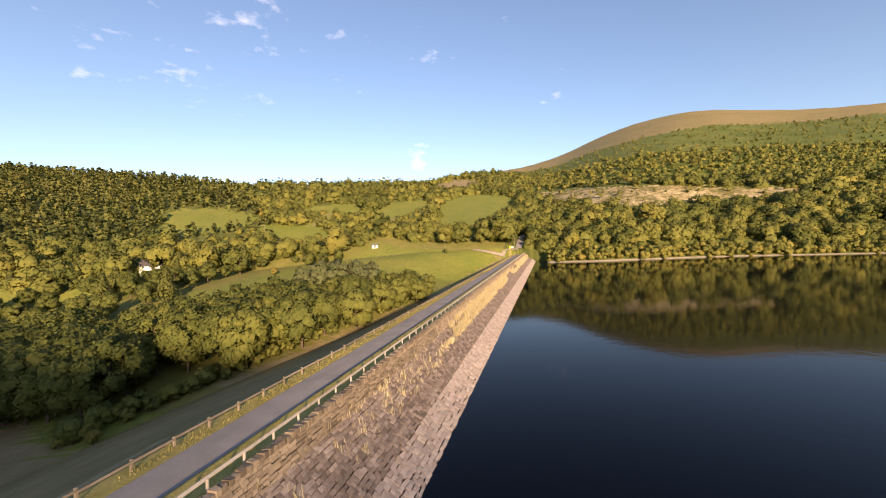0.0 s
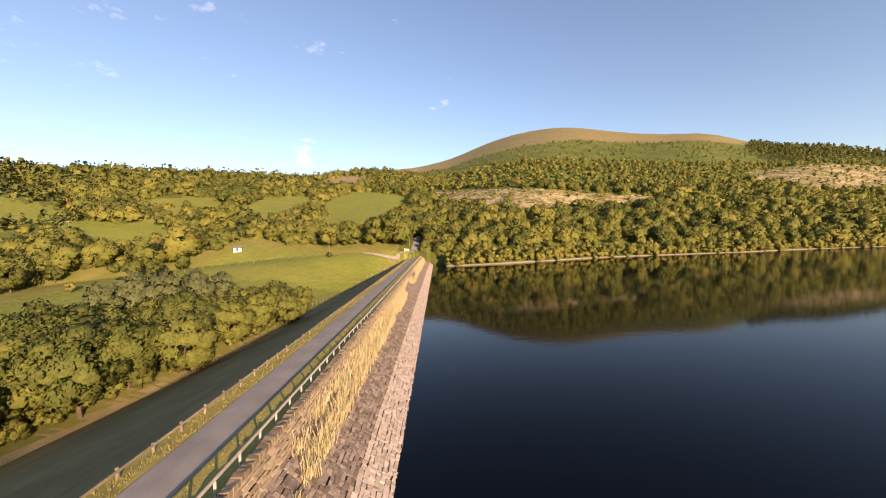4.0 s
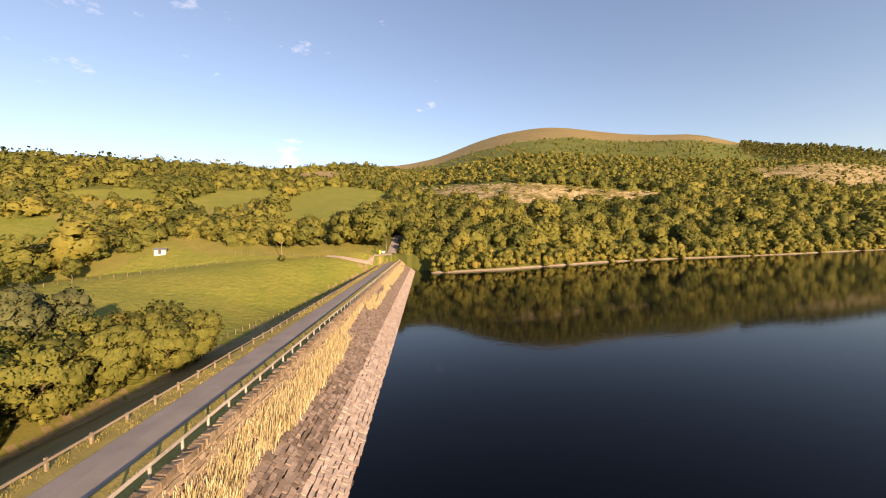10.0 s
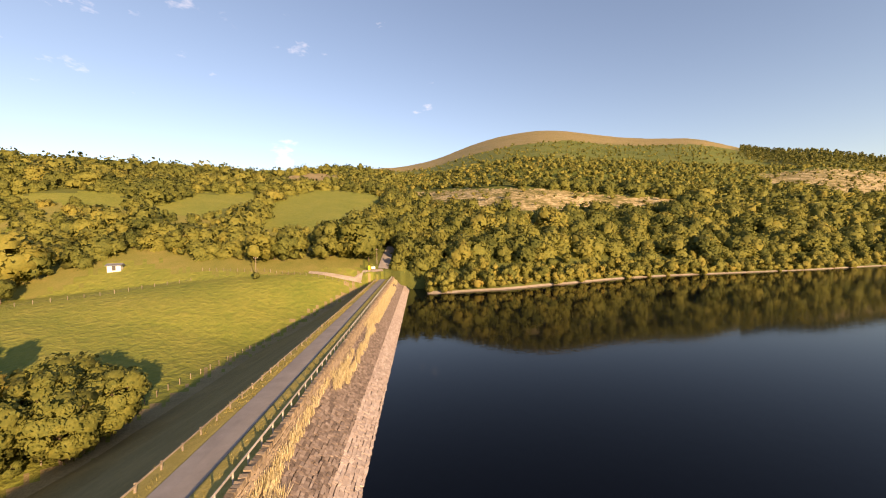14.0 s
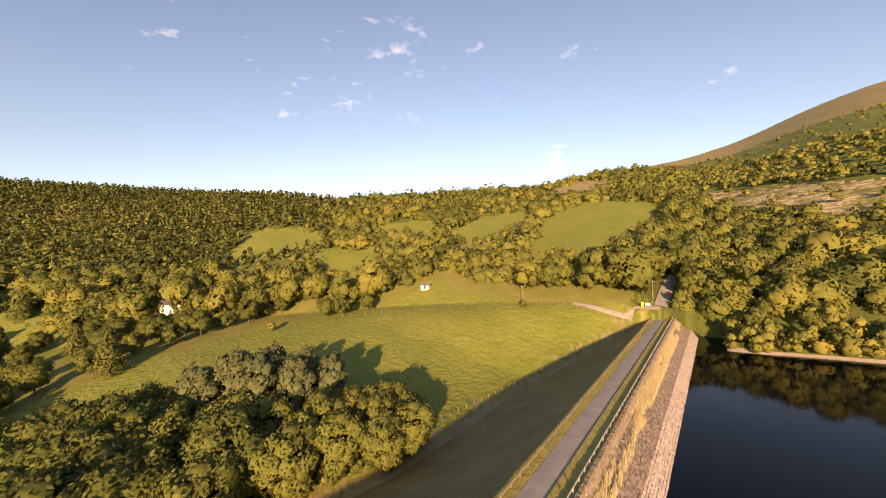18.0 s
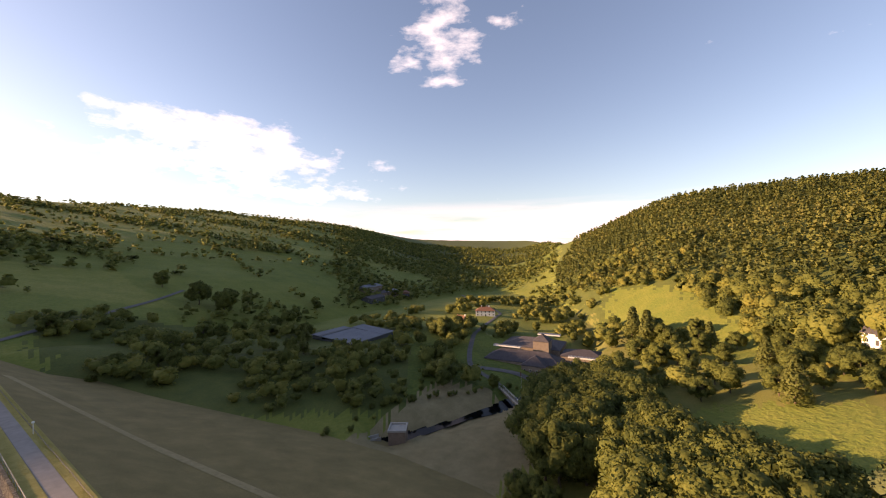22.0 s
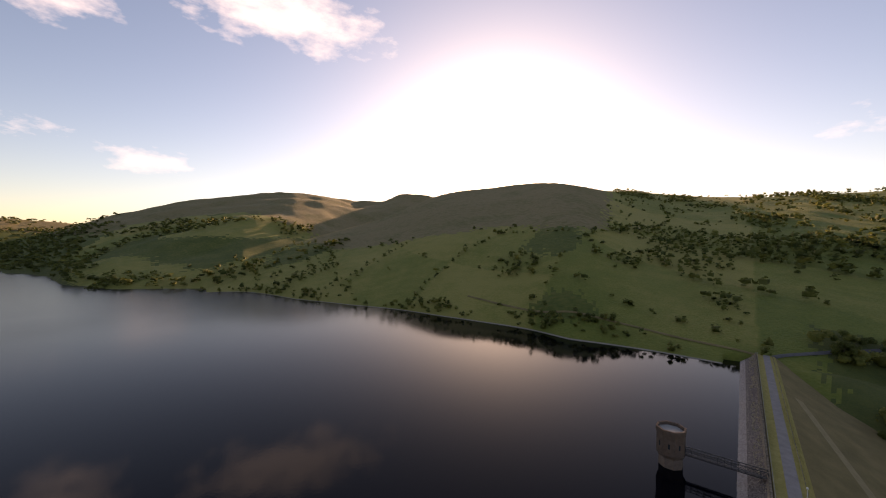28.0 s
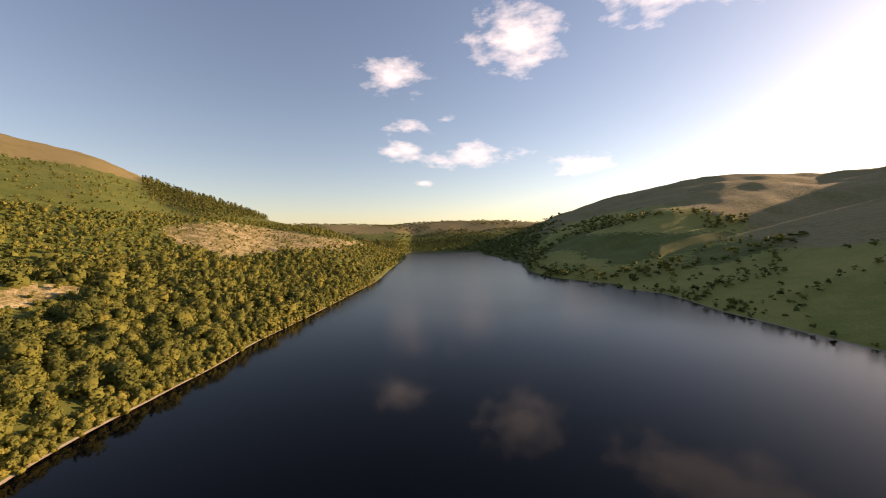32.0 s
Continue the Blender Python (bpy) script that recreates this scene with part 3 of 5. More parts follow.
def plots(x, y):
    """Field by field shade of green, and how near a field's edge is."""
    a, b = x / 40 + .6 * np.sin(y / 90), (y + .35 * x) / 36 + .5 * np.sin(x / 70)
    n = np.floor(a / math.pi) * 12.9898 + np.floor(b / math.pi) * 78.233
    return np.modf(np.abs(np.sin(n) * 43758.5453))[0], np.minimum(np.abs(np.sin(a)), np.abs(np.sin(b)))


def build_ground():
    turns = np.arange(-180, 180, 0.4)
    fd = np.minimum(np.interp(turns, TURN, FOOT_D), 700)[None, :]
    inner = np.concatenate([np.linspace(.02, .96, 70), (.98, .99)])[:, None] * fd
    outer = fd + np.concatenate([(0, 1.2, 3), np.arange(6, 420, 5), np.geomspace(420, 6500, 105)])[:, None]
    rr = np.concatenate([inner, outer])
    aa = np.radians(turns)[None, :] + rr * 0
    x, y = HUB[0] - np.sin(aa) * rr, HUB[1] + np.cos(aa) * rr
    z = height(x, y)
    n, k = rr.shape
    v = np.stack([x, y, z], -1).reshape(-1, 3)
    i, j = np.meshgrid(np.arange(n - 1), np.arange(k), indexing="ij")
    a, b = i * k + j, i * k + (j + 1) % k
    f = np.stack([a, a + k, b + k, b], -1).reshape(-1, 4)
    mid = v[f].mean(1)
    far = (np.degrees(aa) > 104) | (np.degrees(aa) < -95)
    # near valley floor tinted darker: the hill's shade put into the pasture colour
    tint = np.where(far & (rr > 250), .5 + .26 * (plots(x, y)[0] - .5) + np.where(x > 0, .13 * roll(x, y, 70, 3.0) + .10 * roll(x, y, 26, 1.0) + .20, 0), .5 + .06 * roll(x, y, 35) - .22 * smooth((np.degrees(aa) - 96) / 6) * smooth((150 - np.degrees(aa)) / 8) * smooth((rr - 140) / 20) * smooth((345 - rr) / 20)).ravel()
    g = np.random.default_rng(3)
    slack = .5 + .008 * rr[:-1].ravel()
    firm = cover(mid[:, 0], mid[:, 1])
    c = cover(mid[:, 0] + g.normal(0, 1, len(f)) * slack, mid[:, 1] + g.normal(0, 1, len(f)) * slack)
    c = np.where((firm == 7) | (c == 7), firm, c)
    c = np.where((c == 0) & (mid[:, 0] > -170) & (mid[:, 0] < -12) & (mid[:, 1] > 335) & (mid[:, 1] < 450), 6, c)
    table = np.array([0, 0, 1, 2, 3, 4, 5, 6, 1, 3, 7])
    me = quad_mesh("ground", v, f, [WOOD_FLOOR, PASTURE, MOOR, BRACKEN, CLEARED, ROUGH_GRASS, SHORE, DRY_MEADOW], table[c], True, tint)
    return tagged(new("ground", me), "grassy valley sides and moorland hills round the lake", "hillside", kind="structure")


build_ground()
lake = mesh_of("water", [(-1, 5, 0), (8.6, 5, 0), (8.6, -40, 0), (4200, -2500, 0), (4200, 4200, 0), (8.6, 640, 0), (8.6, 398, 0), (-1, 398, 0)], [(0, 1, 6, 7), (1, 2, 3, 4, 5, 6)], WATER)
tagged(new("water", lake), "still dark blue reservoir water mirroring the hills", "lake", kind="structure")

# ---- the dam ----
Y0, Y1 = 6.0, 399.0
stations = np.arange(Y0, Y1 + .1, 3.0)
core = strip("dam", [(-110, -37.4), (-60, -19.4), (-24, -6.6), (-6.2, 3.26), (-5.5, CREST - .20), (-4.0, CREST - .06), (1.2, CREST - .06), (1.25, 3.5), (2.2, 3.32), (4.1, 2.14), (5.7, 1.10), (8.2, -.55), (14, -4.2)], stations,
             [BANK_GRASS, VERGE, STONE_BED], [0, 0, 0, 1, 1, 1, 2, 2, 2, 2, 2, 2])
tagged(new("dam", core), "long embankment dam with a dry grass outer face", "dam", kind="structure")
road = strip("road", [(-3.75, CREST - .05), (-3.7, CREST), (-2.5, CREST + .03), (-1.25, CREST), (-1.2, CREST - .05)], stations, TARMAC)
tagged(new("road", road), "narrow pale tarmac road along the dam crest", "road", kind="structure")

# ---- trees ----
RNG = np.random.default_rng(7)


def ball(n):
    """Quads of a cube blown up into a ball, n by n on each side: (6 n n, 4, 3)."""
    t = np.linspace(-1, 1, n + 1)
    quads = []
    for axis in range(3):
        for sign in (-1, 1):
            for i in range(n):
                for j in range(n):
                    q = np.array([(t[i], t[j]), (t[i + 1], t[j]), (t[i + 1], t[j + 1]), (t[i], t[j + 1])])
                    if sign < 0:
                        q = q[::-1]
                    v = np.zeros((4, 3))
                    v[:, axis], v[:, (axis + 1) % 3], v[:, (axis + 2) % 3] = sign, q[:, 0], q[:, 1]
                    quads.append(v)
    q = np.array(quads)
    return q / np.linalg.norm(q, axis=2, keepdims=True)


def leaf_cloud(count, lumps, leaf, shape="round", seed=0, core=2):
    """A crown of height 1 standing on z = 0: solid uneven lumps clothed in small leaf sprays.
    Returns the corners of its quads and their normals, each (quads, 4, 3)."""
    g = np.random.default_rng(seed)
    if shape == "cone":
        h = g.random(lumps) ** .8
        rad = (1 - h) * .20 + .015
        a = g.random(lumps) * 6.283
        c = np.stack([np.cos(a) * rad * .75, np.sin(a) * rad * .75, .06 + .92 * h], 1)
        size = .05 + .10 * (1 - h)
    elif shape == "pine":
        h = g.random(lumps)
        a = g.random(lumps) * 6.283
        rad = .26 * np.sqrt(g.random(lumps)) * (1.15 - .6 * h)
        c = np.stack([np.cos(a) * rad, np.sin(a) * rad, .28 + .66 * h], 1)
        size = .07 + .05 * g.random(lumps)
    else:
        d = g.normal(size=(lumps, 3))
        d /= np.linalg.norm(d, axis=1)[:, None]
        d *= (.45 + .55 * g.random(lumps) ** .5)[:, None]
        wide = .40 if shape == "round" else .50
        c = np.stack([d[:, 0] * wide * .75, d[:, 1] * wide * .75, .50 + d[:, 2] * .34], 1)
        size = (.24 + .22 * g.random(lumps)) * (8 / max(lumps, 6)) ** .42 * .66
    heart = np.array((0, 0, .42))
    k = g.integers(0, lumps, count)
    n = g.normal(size=(count, 3))
    n[:, 2] += .35
    n /= np.linalg.norm(n, axis=1)[:, None]
    p = c[k] + n * size[k][:, None] * (.80 + .34 * g.random(count))[:, None]
    p[:, 2] = np.maximum(p[:, 2], .03)
    out = p - heart
    out /= np.linalg.norm(out, axis=1)[:, None]
    soft = n * .38 + out * .72 + g.normal(size=(count, 3)) * .24
    soft /= np.linalg.norm(soft, axis=1)[:, None]
    t = n + g.normal(size=(count, 3)) * .45
    t /= np.linalg.norm(t, axis=1)[:, None]
    t *= np.where((t * soft).sum(1) < 0, -1, 1)[:, None]
    e1 = np.cross(t, g.normal(size=(count, 3)))
    e1 /= np.linalg.norm(e1, axis=1)[:, None]
    e2 = np.cross(t, e1)
    s = leaf * (.6 + .8 * g.random(count))[:, None]
    v = [np.stack([p - e1 * s, p - e2 * s * .7, p + e1 * s, p + e2 * s * .7], 1)]
    m = [np.repeat(soft[:, None], 4, 1)]
    if core:
        b = ball(core)
        b = b[b.mean(1)[:, 2] > -.35]
        for j in range(lumps):
            ph = g.random(3) * 6
            wob = 1 + .16 * np.sin(b @ (3.1, 1.7, 2.3) + ph[0]) + .13 * np.sin(b @ (-2.2, 4.1, 1.2) + ph[1]) + .10 * np.sin(b @ (5.2, -3.3, 4.4) + ph[2])
            q = c[j] + b * wob[..., None] * size[j] * .74
            q[..., 2] = np.maximum(q[..., 2], .02)
            o = q - heart
            o /= np.linalg.norm(o, axis=2, keepdims=True)
            o = b * .42 + o * .70
            v.append(q)
            m.append(o / np.linalg.norm(o, axis=2, keepdims=True))
    return np.concatenate(v), np.concatenate(m)


def plant(name, pts, heights, spreads, tints, clouds, material, label, category):
    """Many trees joined into one object of stuff. pts: (m, 3)."""
    vs, ts, ns = [], [], []
    which = RNG.integers(0, len(clouds), len(pts))
    turn = RNG.random(len(pts)) * 6.283
    for k, (cloud, facing) in enumerate(clouds):
        m = np.where(which == k)[0]
        if not len(m):
            continue
        c, s = np.cos(turn[m])[:, None, None], np.sin(turn[m])[:, None, None]
        h, w = heights[m][:, None, None], (heights[m] * spreads[m])[:, None, None]
        x, y, z = cloud[None, :, :, 0], cloud[None, :, :, 1], cloud[None, :, :, 2]
        v = np.stack([(x * c - y * s) * w, (x * s + y * c) * w, z * h], -1) + pts[m][:, None, None, :]
        vs.append(v.reshape(-1, 3))
        x, y, z = facing[None, :, :, 0], facing[None, :, :, 1], facing[None, :, :, 2]
        ns.append(np.stack([x * c - y * s, x * s + y * c, z + x * 0 * c], -1).reshape(-1, 3))
        ts.append(np.repeat(tints[m], cloud.shape[0] * 4))
    v, t = np.concatenate(vs), np.concatenate(ts)
    f = np.arange(len(v)).reshape(-1, 4)
    return tagged(new(name, quad_mesh(name, v, f, material, tint=t, normals=np.concatenate(ns))), label, category, kind="stuff")


def scatter(x0, x1, y0, y1, cell):
    gx, gy = np.meshgrid(np.arange(x0, x1, cell), np.arange(y0, y1, cell))
    return gx.ravel() + RNG.uniform(-.48, .48, gx.size) * cell, gy.ravel() + RNG.uniform(-.48, .48, gx.size) * cell


def on_land(x, y):
    return np.stack([x, y, height(x, y) - .3], 1)


ROUND = [leaf_cloud(640, 13, .043, ("round", "wide")[k % 2], k) for k in range(7)]
SCRUB = [leaf_cloud(200, 6, .060, "wide", k + 30) for k in range(5)]
ROUND_FAR = [leaf_cloud(84, 5, .068, "round", k + 20, 1) for k in range(5)]
YOUNG = [leaf_cloud(34, 3, .085, "round", k + 25, 1) for k in range(5)]
BUSHY = [leaf_cloud(60, 3, .065, "wide", k + 40) for k in range(4)]
SMALL = [leaf_cloud(16, 2, .11, "wide", k + 90, 1) for k in range(4)]
CONES_FAR = [leaf_cloud(44, 20, .085, "cone", k + 80, 0) for k in range(4)]

EAST_CLUMP = [(-104, 252), (-96, 266), (-86, 279), (-79, 290), (-72, 300), (-60, 308), (-44, 311), (-35, 307), (-35, 298), (-41, 287), (-51, 270), (-65, 250), (-76, 237), (-90, 243)]
WEST_CLUMP = [(-108, 251), (-126, 249), (-156, 236), (-170, 231), (-155, 214), (-143, 207), (-128, 207), (-106, 213), (-90, 224), (-82, 233), (-94, 242)]
PLANTED_WOOD = [(-36, 322), (-35.5, 301), (-43, 281), (-53, 259), (-66, 236), (-86, 223), (-110, 224), (-160, 203), (-176, 236), (-150, 254), (-118, 274), (-84, 300), (-62, 322)]
LANE = [(-7, 396), (3, 396), (3, 424), (-5, 424)]


def build_woods():
    # broadleaf slopes north of the dam and along the lake
    x, y = scatter(-520, 760, 255, 800, 8.2)
    r, az = polar(x, y)
    c = cover(x, y)
    keep = (c == 0) & (r < 620) & (az > -72) & (az < 106) & ~inside(x, y, LANE) & ~inside(x, y, PLANTED_WOOD)
    x, y, r, az = x[keep], y[keep], r[keep], az[keep]
    h = 11.5 + 9.5 * RNG.random(len(x)) ** 1.6
    shore = (az < 0) & (r < np.interp(az, TURN, FOOT_D) + 17)
    h = np.where(shore, 5.0 + 2.4 * RNG.random(len(x)), h)
    h = np.where(polar(x, y)[0] > 420, h * .8, h)
    below = np.zeros(len(x), bool)
    for step in (9, 17, 26, 38):
        for poly in FIELDS + [HIGH_PASTURE]:
            below |= inside(HUB[0] + (x - HUB[0]) * (1 + step / r), HUB[1] + (y - HUB[1]) * (1 + step / r), poly)
    for step in (10, 20):
        below |= cover(HUB[0] + (x - HUB[0]) * (1 + step / r), HUB[1] + (y - HUB[1]) * (1 + step / r)) == 5
    h = np.where(below, h * .42, h)
    t = np.clip(.33 + .12 * RNG.normal(size=len(x)) + .09 * roll(x, y, 25, 4.0) + .08 * roll(x, y, 90, 1.0), .06, .86)
    p, near = on_land(x, y), r < 330
    edge = (az > 0) & (r < np.interp(az, TURN, FOOT_D) + 14)
    p[:, 2] -= np.where(shore | edge, 0, .38 * h)
    plant("broadleaf_wood", p[near], h[near], .85 + .25 * RNG.random(near.sum()), t[near], ROUND, LEAF, "mixed broadleaf wood turning from green to autumn yellow", "woodland")
    plant("upper_wood", p[~near], h[~near], .9 + .25 * RNG.random((~near).sum()), t[~near], ROUND_FAR, LEAF, "broadleaf wood high on the valley side", "woodland")
    # low willows along the shore
    x, y = scatter(-4, 900, 360, 700, 2.9)
    r, az = polar(x, y)
    fd = np.interp(az, TURN, FOOT_D)
    keep = (az < -.5) & (az > -71) & (r > fd + .3) & (r < fd + 12) & (r < 600)
    x, y = x[keep], y[keep]
    t = np.clip(.52 + .10 * RNG.normal(size=len(x)), .2, .8)
    plant("shore_willows", on_land(x, y) - (0, 0, .7), 4.6 + 2.2 * RNG.random(len(x)), np.full(len(x), 1.05), t, BUSHY, LEAF, "low bright willows crowding the lake shore", "scrub")
    # conifer plantation on the valley side
    x, y = scatter(-960, -120, 60, 760, 7.9)
    r, az = polar(x, y)
    keep = (cover(x, y) == 1) & (az > 40) & (r < 900)
    x, y, r = x[keep], y[keep], r[keep]
    t = np.clip(.45 + .22 * RNG.normal(size=len(x)) + .25 * roll(x, y, 60, 1.0), .02, .98)
    base = on_land(x, y)
    base[:, 2] -= 4
    plant("conifer_plantation", base, 11 + 4 * RNG.random(len(x)), np.full(len(x), 1.25), t, CONES_FAR, NEEDLE, "close-planted dark green conifers covering the hillside", "conifer wood")
    x, y = scatter(500, 1150, 700, 1180, 12.0)
    keep = cover(x, y) == 1
    x, y = x[keep], y[keep]
    plant("hilltop_conifers", on_land(x, y), 13 + 3 * RNG.random(len(x)), np.full(len(x), 1.2), np.clip(.5 + .2 * RNG.normal(size=len(x)), .1, .9), CONES_FAR, NEEDLE, "dark stand of tall conifers on the hill's shoulder", "conifer wood")
    # young trees and scrub above the cleared strip, and further up
    x, y = scatter(-40, 1100, 380, 1300, 9.0)
    r, az = polar(x, y)
    c = cover(x, y)
    keep = ((c == 9) & (r < 1000)) | ((c == 4) & (RNG.random(len(x)) < .4) & (r < 1000)) | ((c == 5) & (RNG.random(len(x)) < .5))
    keep &= (az < 4)
    x, y, c = x[keep], y[keep], c[keep]
    h = np.where(c == 9, 5.0 + 3 * RNG.random(len(x)), 2 + 4 * RNG.random(len(x)) ** 2)
    t = np.clip(.40 + .12 * RNG.normal(size=len(x)) + .12 * roll(x, y, 70, 3.0), .05, .95)
    plant("young_plantation", on_land(x, y), h, np.full(len(x), 1.25), t, YOUNG, LEAF, "young trees and scrub spread over the upper slope", "scrub")
    # small trees, hedges and copses across the valley
    x, y = scatter(-1500, 700, -1300, 420, 8.8)
    r, az = polar(x, y)
    c = cover(x, y)
    edge = plots(x, y)[1]
    copse = (roll(x, y, 48, 5.0) > np.where(x > 0, .55, .30)) | (roll(x, y, 130, 2.0) + .4 * roll(x, y, 30, 1.0) > .62)
    valley = (az > 100) & (az < 140) & (r > 420)
    keep = ((c == 8) | (c == 4) | ((c == 0) & (az > 102) & (az < 131))) & (r < 1750) & ~inside(x, y, FAR_FIELDS[0]) & ((edge < np.where(x > 0, .075, .12)) | copse | (RNG.random(len(x)) < .012) | (valley & (roll(x, y, 60, 2.0) > -.3) & (RNG.random(len(x)) < .7)))
    x, y = x[keep], y[keep]
    h = 5 + 9 * RNG.random(len(x)) ** 1.6
    t = np.clip(.24 + .11 * RNG.normal(size=len(x)), .02, .7)
    h = np.where(x > 0, h * .75, h)
    plant("hedgerow_trees", on_land(x, y), h, 1.2 + .4 * RNG.random(len(x)), t, SMALL, LEAF, "hedgerow trees and copses between the valley fields", "hedgerow")
    # bushes and small trees along the far shore
    x, y = scatter(-30, 700, -320, 260, 6.0)
    r, az = polar(x, y)
    fd = np.interp(az, TURN, FOOT_D)
    keep = (az > -176) & (az < -104) & (r > fd + 2) & (r < fd + 26 + 14 * roll(x, y, 30)) & (x > 24) & (roll(x, y, 22, 4.0) > -.1) & (RNG.random(len(x)) < .6)
    x, y = x[keep], y[keep]
    plant("shore_bushes", on_land(x, y), 3 + 5 * RNG.random(len(x)) ** 2, np.full(len(x), 1.25), np.clip(.34 + .12 * RNG.normal(size=len(x)), .05, .8), BUSHY, LEAF, "dark bushes and small trees along the far shore", "scrub")
    # thick scrub and trees between the dam and the waterworks
    x, y = scatter(-330, 0, -40, 150, 7.5)
    r, az = polar(x, y)
    keep = (cover(x, y) == 0) & (az > 128) & (r < 310) & (r > 150) & (height(x, y) > bank(x) + .3) & (x < -26) & ~inside(x, y, [(-140, 30), (-205, 25), (-205, 85), (-140, 95)]) & ~inside(x, y, [(-300, 60), (-230, 60), (-160, 130), (-170, 180), (-290, 120)])
    keep &= roll(x, y, 14, 6.0) > -.12
    x, y = x[keep], y[keep]
    t = np.clip(.36 + .12 * RNG.normal(size=len(x)), .1, .8)
    plant("valley_scrub", on_land(x, y), 4 + 6 * RNG.random(len(x)) ** 1.6, np.full(len(x), 1.25), t, SCRUB, LEAF, "thick dark scrub and small trees below the dam", "scrub")
    # garden and riverside trees about the waterworks
    x, y = scatter(-480, -100, 20, 280, 9.0)
    r, az = polar(x, y)
    keep = (az > 88) & (az < 140) & (r > 150) & (roll(x, y, 16, 8.0) > .08) & ~inside(x, y, [(-185, 140), (-185, 218), (-275, 225), (-275, 140)]) & ~inside(x, y, [(-140, 25), (-205, 20), (-205, 90), (-140, 95)])
    keep &= ~inside(x, y, FIELDS[-1]) & ~inside(x, y, [(-300, 95), (-170, 140), (-155, 180), (-172, 180), (-190, 150), (-300, 120)]) & ~inside(x, y, [(-345, 62), (-315, 62), (-255, 80), (-255, 100), (-330, 98)])
    keep &= ~((height(x, y) < -30.6) | ((x > -150) & (y > 155) & (y < 215)))
    x, y = x[keep], y[keep]
    t = np.clip(.38 + .14 * RNG.normal(size=len(x)), .1, .9)
    plant("riverside_trees", on_land(x, y), 6 + 6 * RNG.random(len(x)), np.full(len(x), 1.1), t, SCRUB, LEAF, "trees and garden shrubs round the waterworks", "woodland")
    # woods on the headland up the lake
    x, y = scatter(480, 2100, 380, 900, 11)
    r, az = polar(x, y)
    z = height(x, y)
    keep = (az > -76) & (az < -57) & (r > 590) & (z > 1) & (z < 52 + 8 * roll(x, y, 60))
    x, y = x[keep], y[keep]
    plant("headland_wood", on_land(x, y), 9 + 5 * RNG.random(len(x)), np.full(len(x), 1.2), np.clip(.38 + .14 * RNG.normal(size=len(x)), .05, .8), SMALL, LEAF, "dark wood running down to the water up the lake", "woodland")
    x, y = scatter(1200, 3000, -300, 1500, 34)
    r, az = polar(x, y)
    z = height(x, y)
    keep = (az > -100) & (az < -58) & (r > 1350) & (z > 1.5) & (z < 170) & ((roll(x, y, 120, 4.0) > -.05) | (z < 8))
    x, y = x[keep], y[keep]
    plant("distant_woods", on_land(x, y), 9 + 5 * RNG.random(len(x)), np.full(len(x), 2.2), np.clip(.14 + .06 * RNG.normal(size=len(x)), .05, .6), SMALL, LEAF, "dark belts of wood on the farthest hills", "woodland")
    # far woods across the lake's end
    x, y = scatter(560, 2600, -700, 700, 17)
    r, az = polar(x, y)
    z = height(x, y)
    keep = (az > -126) & (az < -76) & (r < 2300) & (z > 1.5) & (z < 120) & ((roll(x, y, 90, 2.5) > .12) | (z < 9) | ((az > -96) & (z < 60)) | (az > -76))
    x, y = x[keep], y[keep]
    plant("far_woods", on_land(x, y), 8 + 6 * RNG.random(len(x)), np.full(len(x), 1.7), np.clip(.20 + .08 * RNG.normal(size=len(x)), .05, .8), SMALL, LEAF, "distant woods on the hills at the lake's head", "woodland")


build_woods()


def trunk_mesh(height_m, girth, seed, limbs=5):
    """A tapered, slightly bent trunk with limbs."""
    g = random.Random(seed)
    bm = bmesh.new()

    def limb(p, d, length, r0, r1, steps=4):
        rings = []
        for k in range(steps + 1):
            q = p + d * (length * k / steps) + Vector((g.uniform(-1, 1), g.uniform(-1, 1), 0)) * length * .025 * k
            r = r0 + (r1 - r0) * k / steps
            side = d.orthogonal().normalized()
            up = d.cross(side)
            rings.append([bm.verts.new(q + (side * math.cos(a) + up * math.sin(a)) * r) for a in (j * math.tau / 7 for j in range(7))])
        for a, b in zip(rings, rings[1:]):
            for j in range(7):
                bm.faces.new((a[j], a[(j + 1) % 7], b[(j + 1) % 7], b[j]))

    limb(Vector((0, 0, -.4)), Vector((0, 0, 1)), height_m * .75, girth, girth * .3, 6)
    for k in range(limbs):
        a = g.uniform(0, math.tau)
        limb(Vector((0, 0, height_m * g.uniform(.22, .5))), Vector((math.cos(a), math.sin(a), 1.0)).normalized(), height_m * .36, girth * .4, girth * .12)
    return bm


def make_tree(name, label, category, group, height_m, shape, leaves, lumps, leaf, tint, seed, material=LEAF, spread=1.0):
    ob = thing(name, (0, 0, 0), label, category, group)
    v, m = leaf_cloud(leaves, lumps, leaf, shape, seed, 0 if shape == "cone" else 2)
    v = v * (height_m * spread, height_m * spread, height_m)
    crown = new("crown", quad_mesh("crown", v.reshape(-1, 3), np.arange(len(v) * 4).reshape(-1, 4), material, tint=np.full(len(v) * 4, tint), normals=m.reshape(-1, 3)))
    crown.parent = ob
    part("trunk", trunk_mesh(height_m, height_m * .022, seed), BARK, ob)
    return ob


def set_down(ob, x, y, turn=0.0, size=1.0):
    ob.matrix_basis = pose(x, y, float(height(x, y)) - .15, 0, 0, turn) @ Matrix.Diagonal((size, size, size, 1))
    return ob


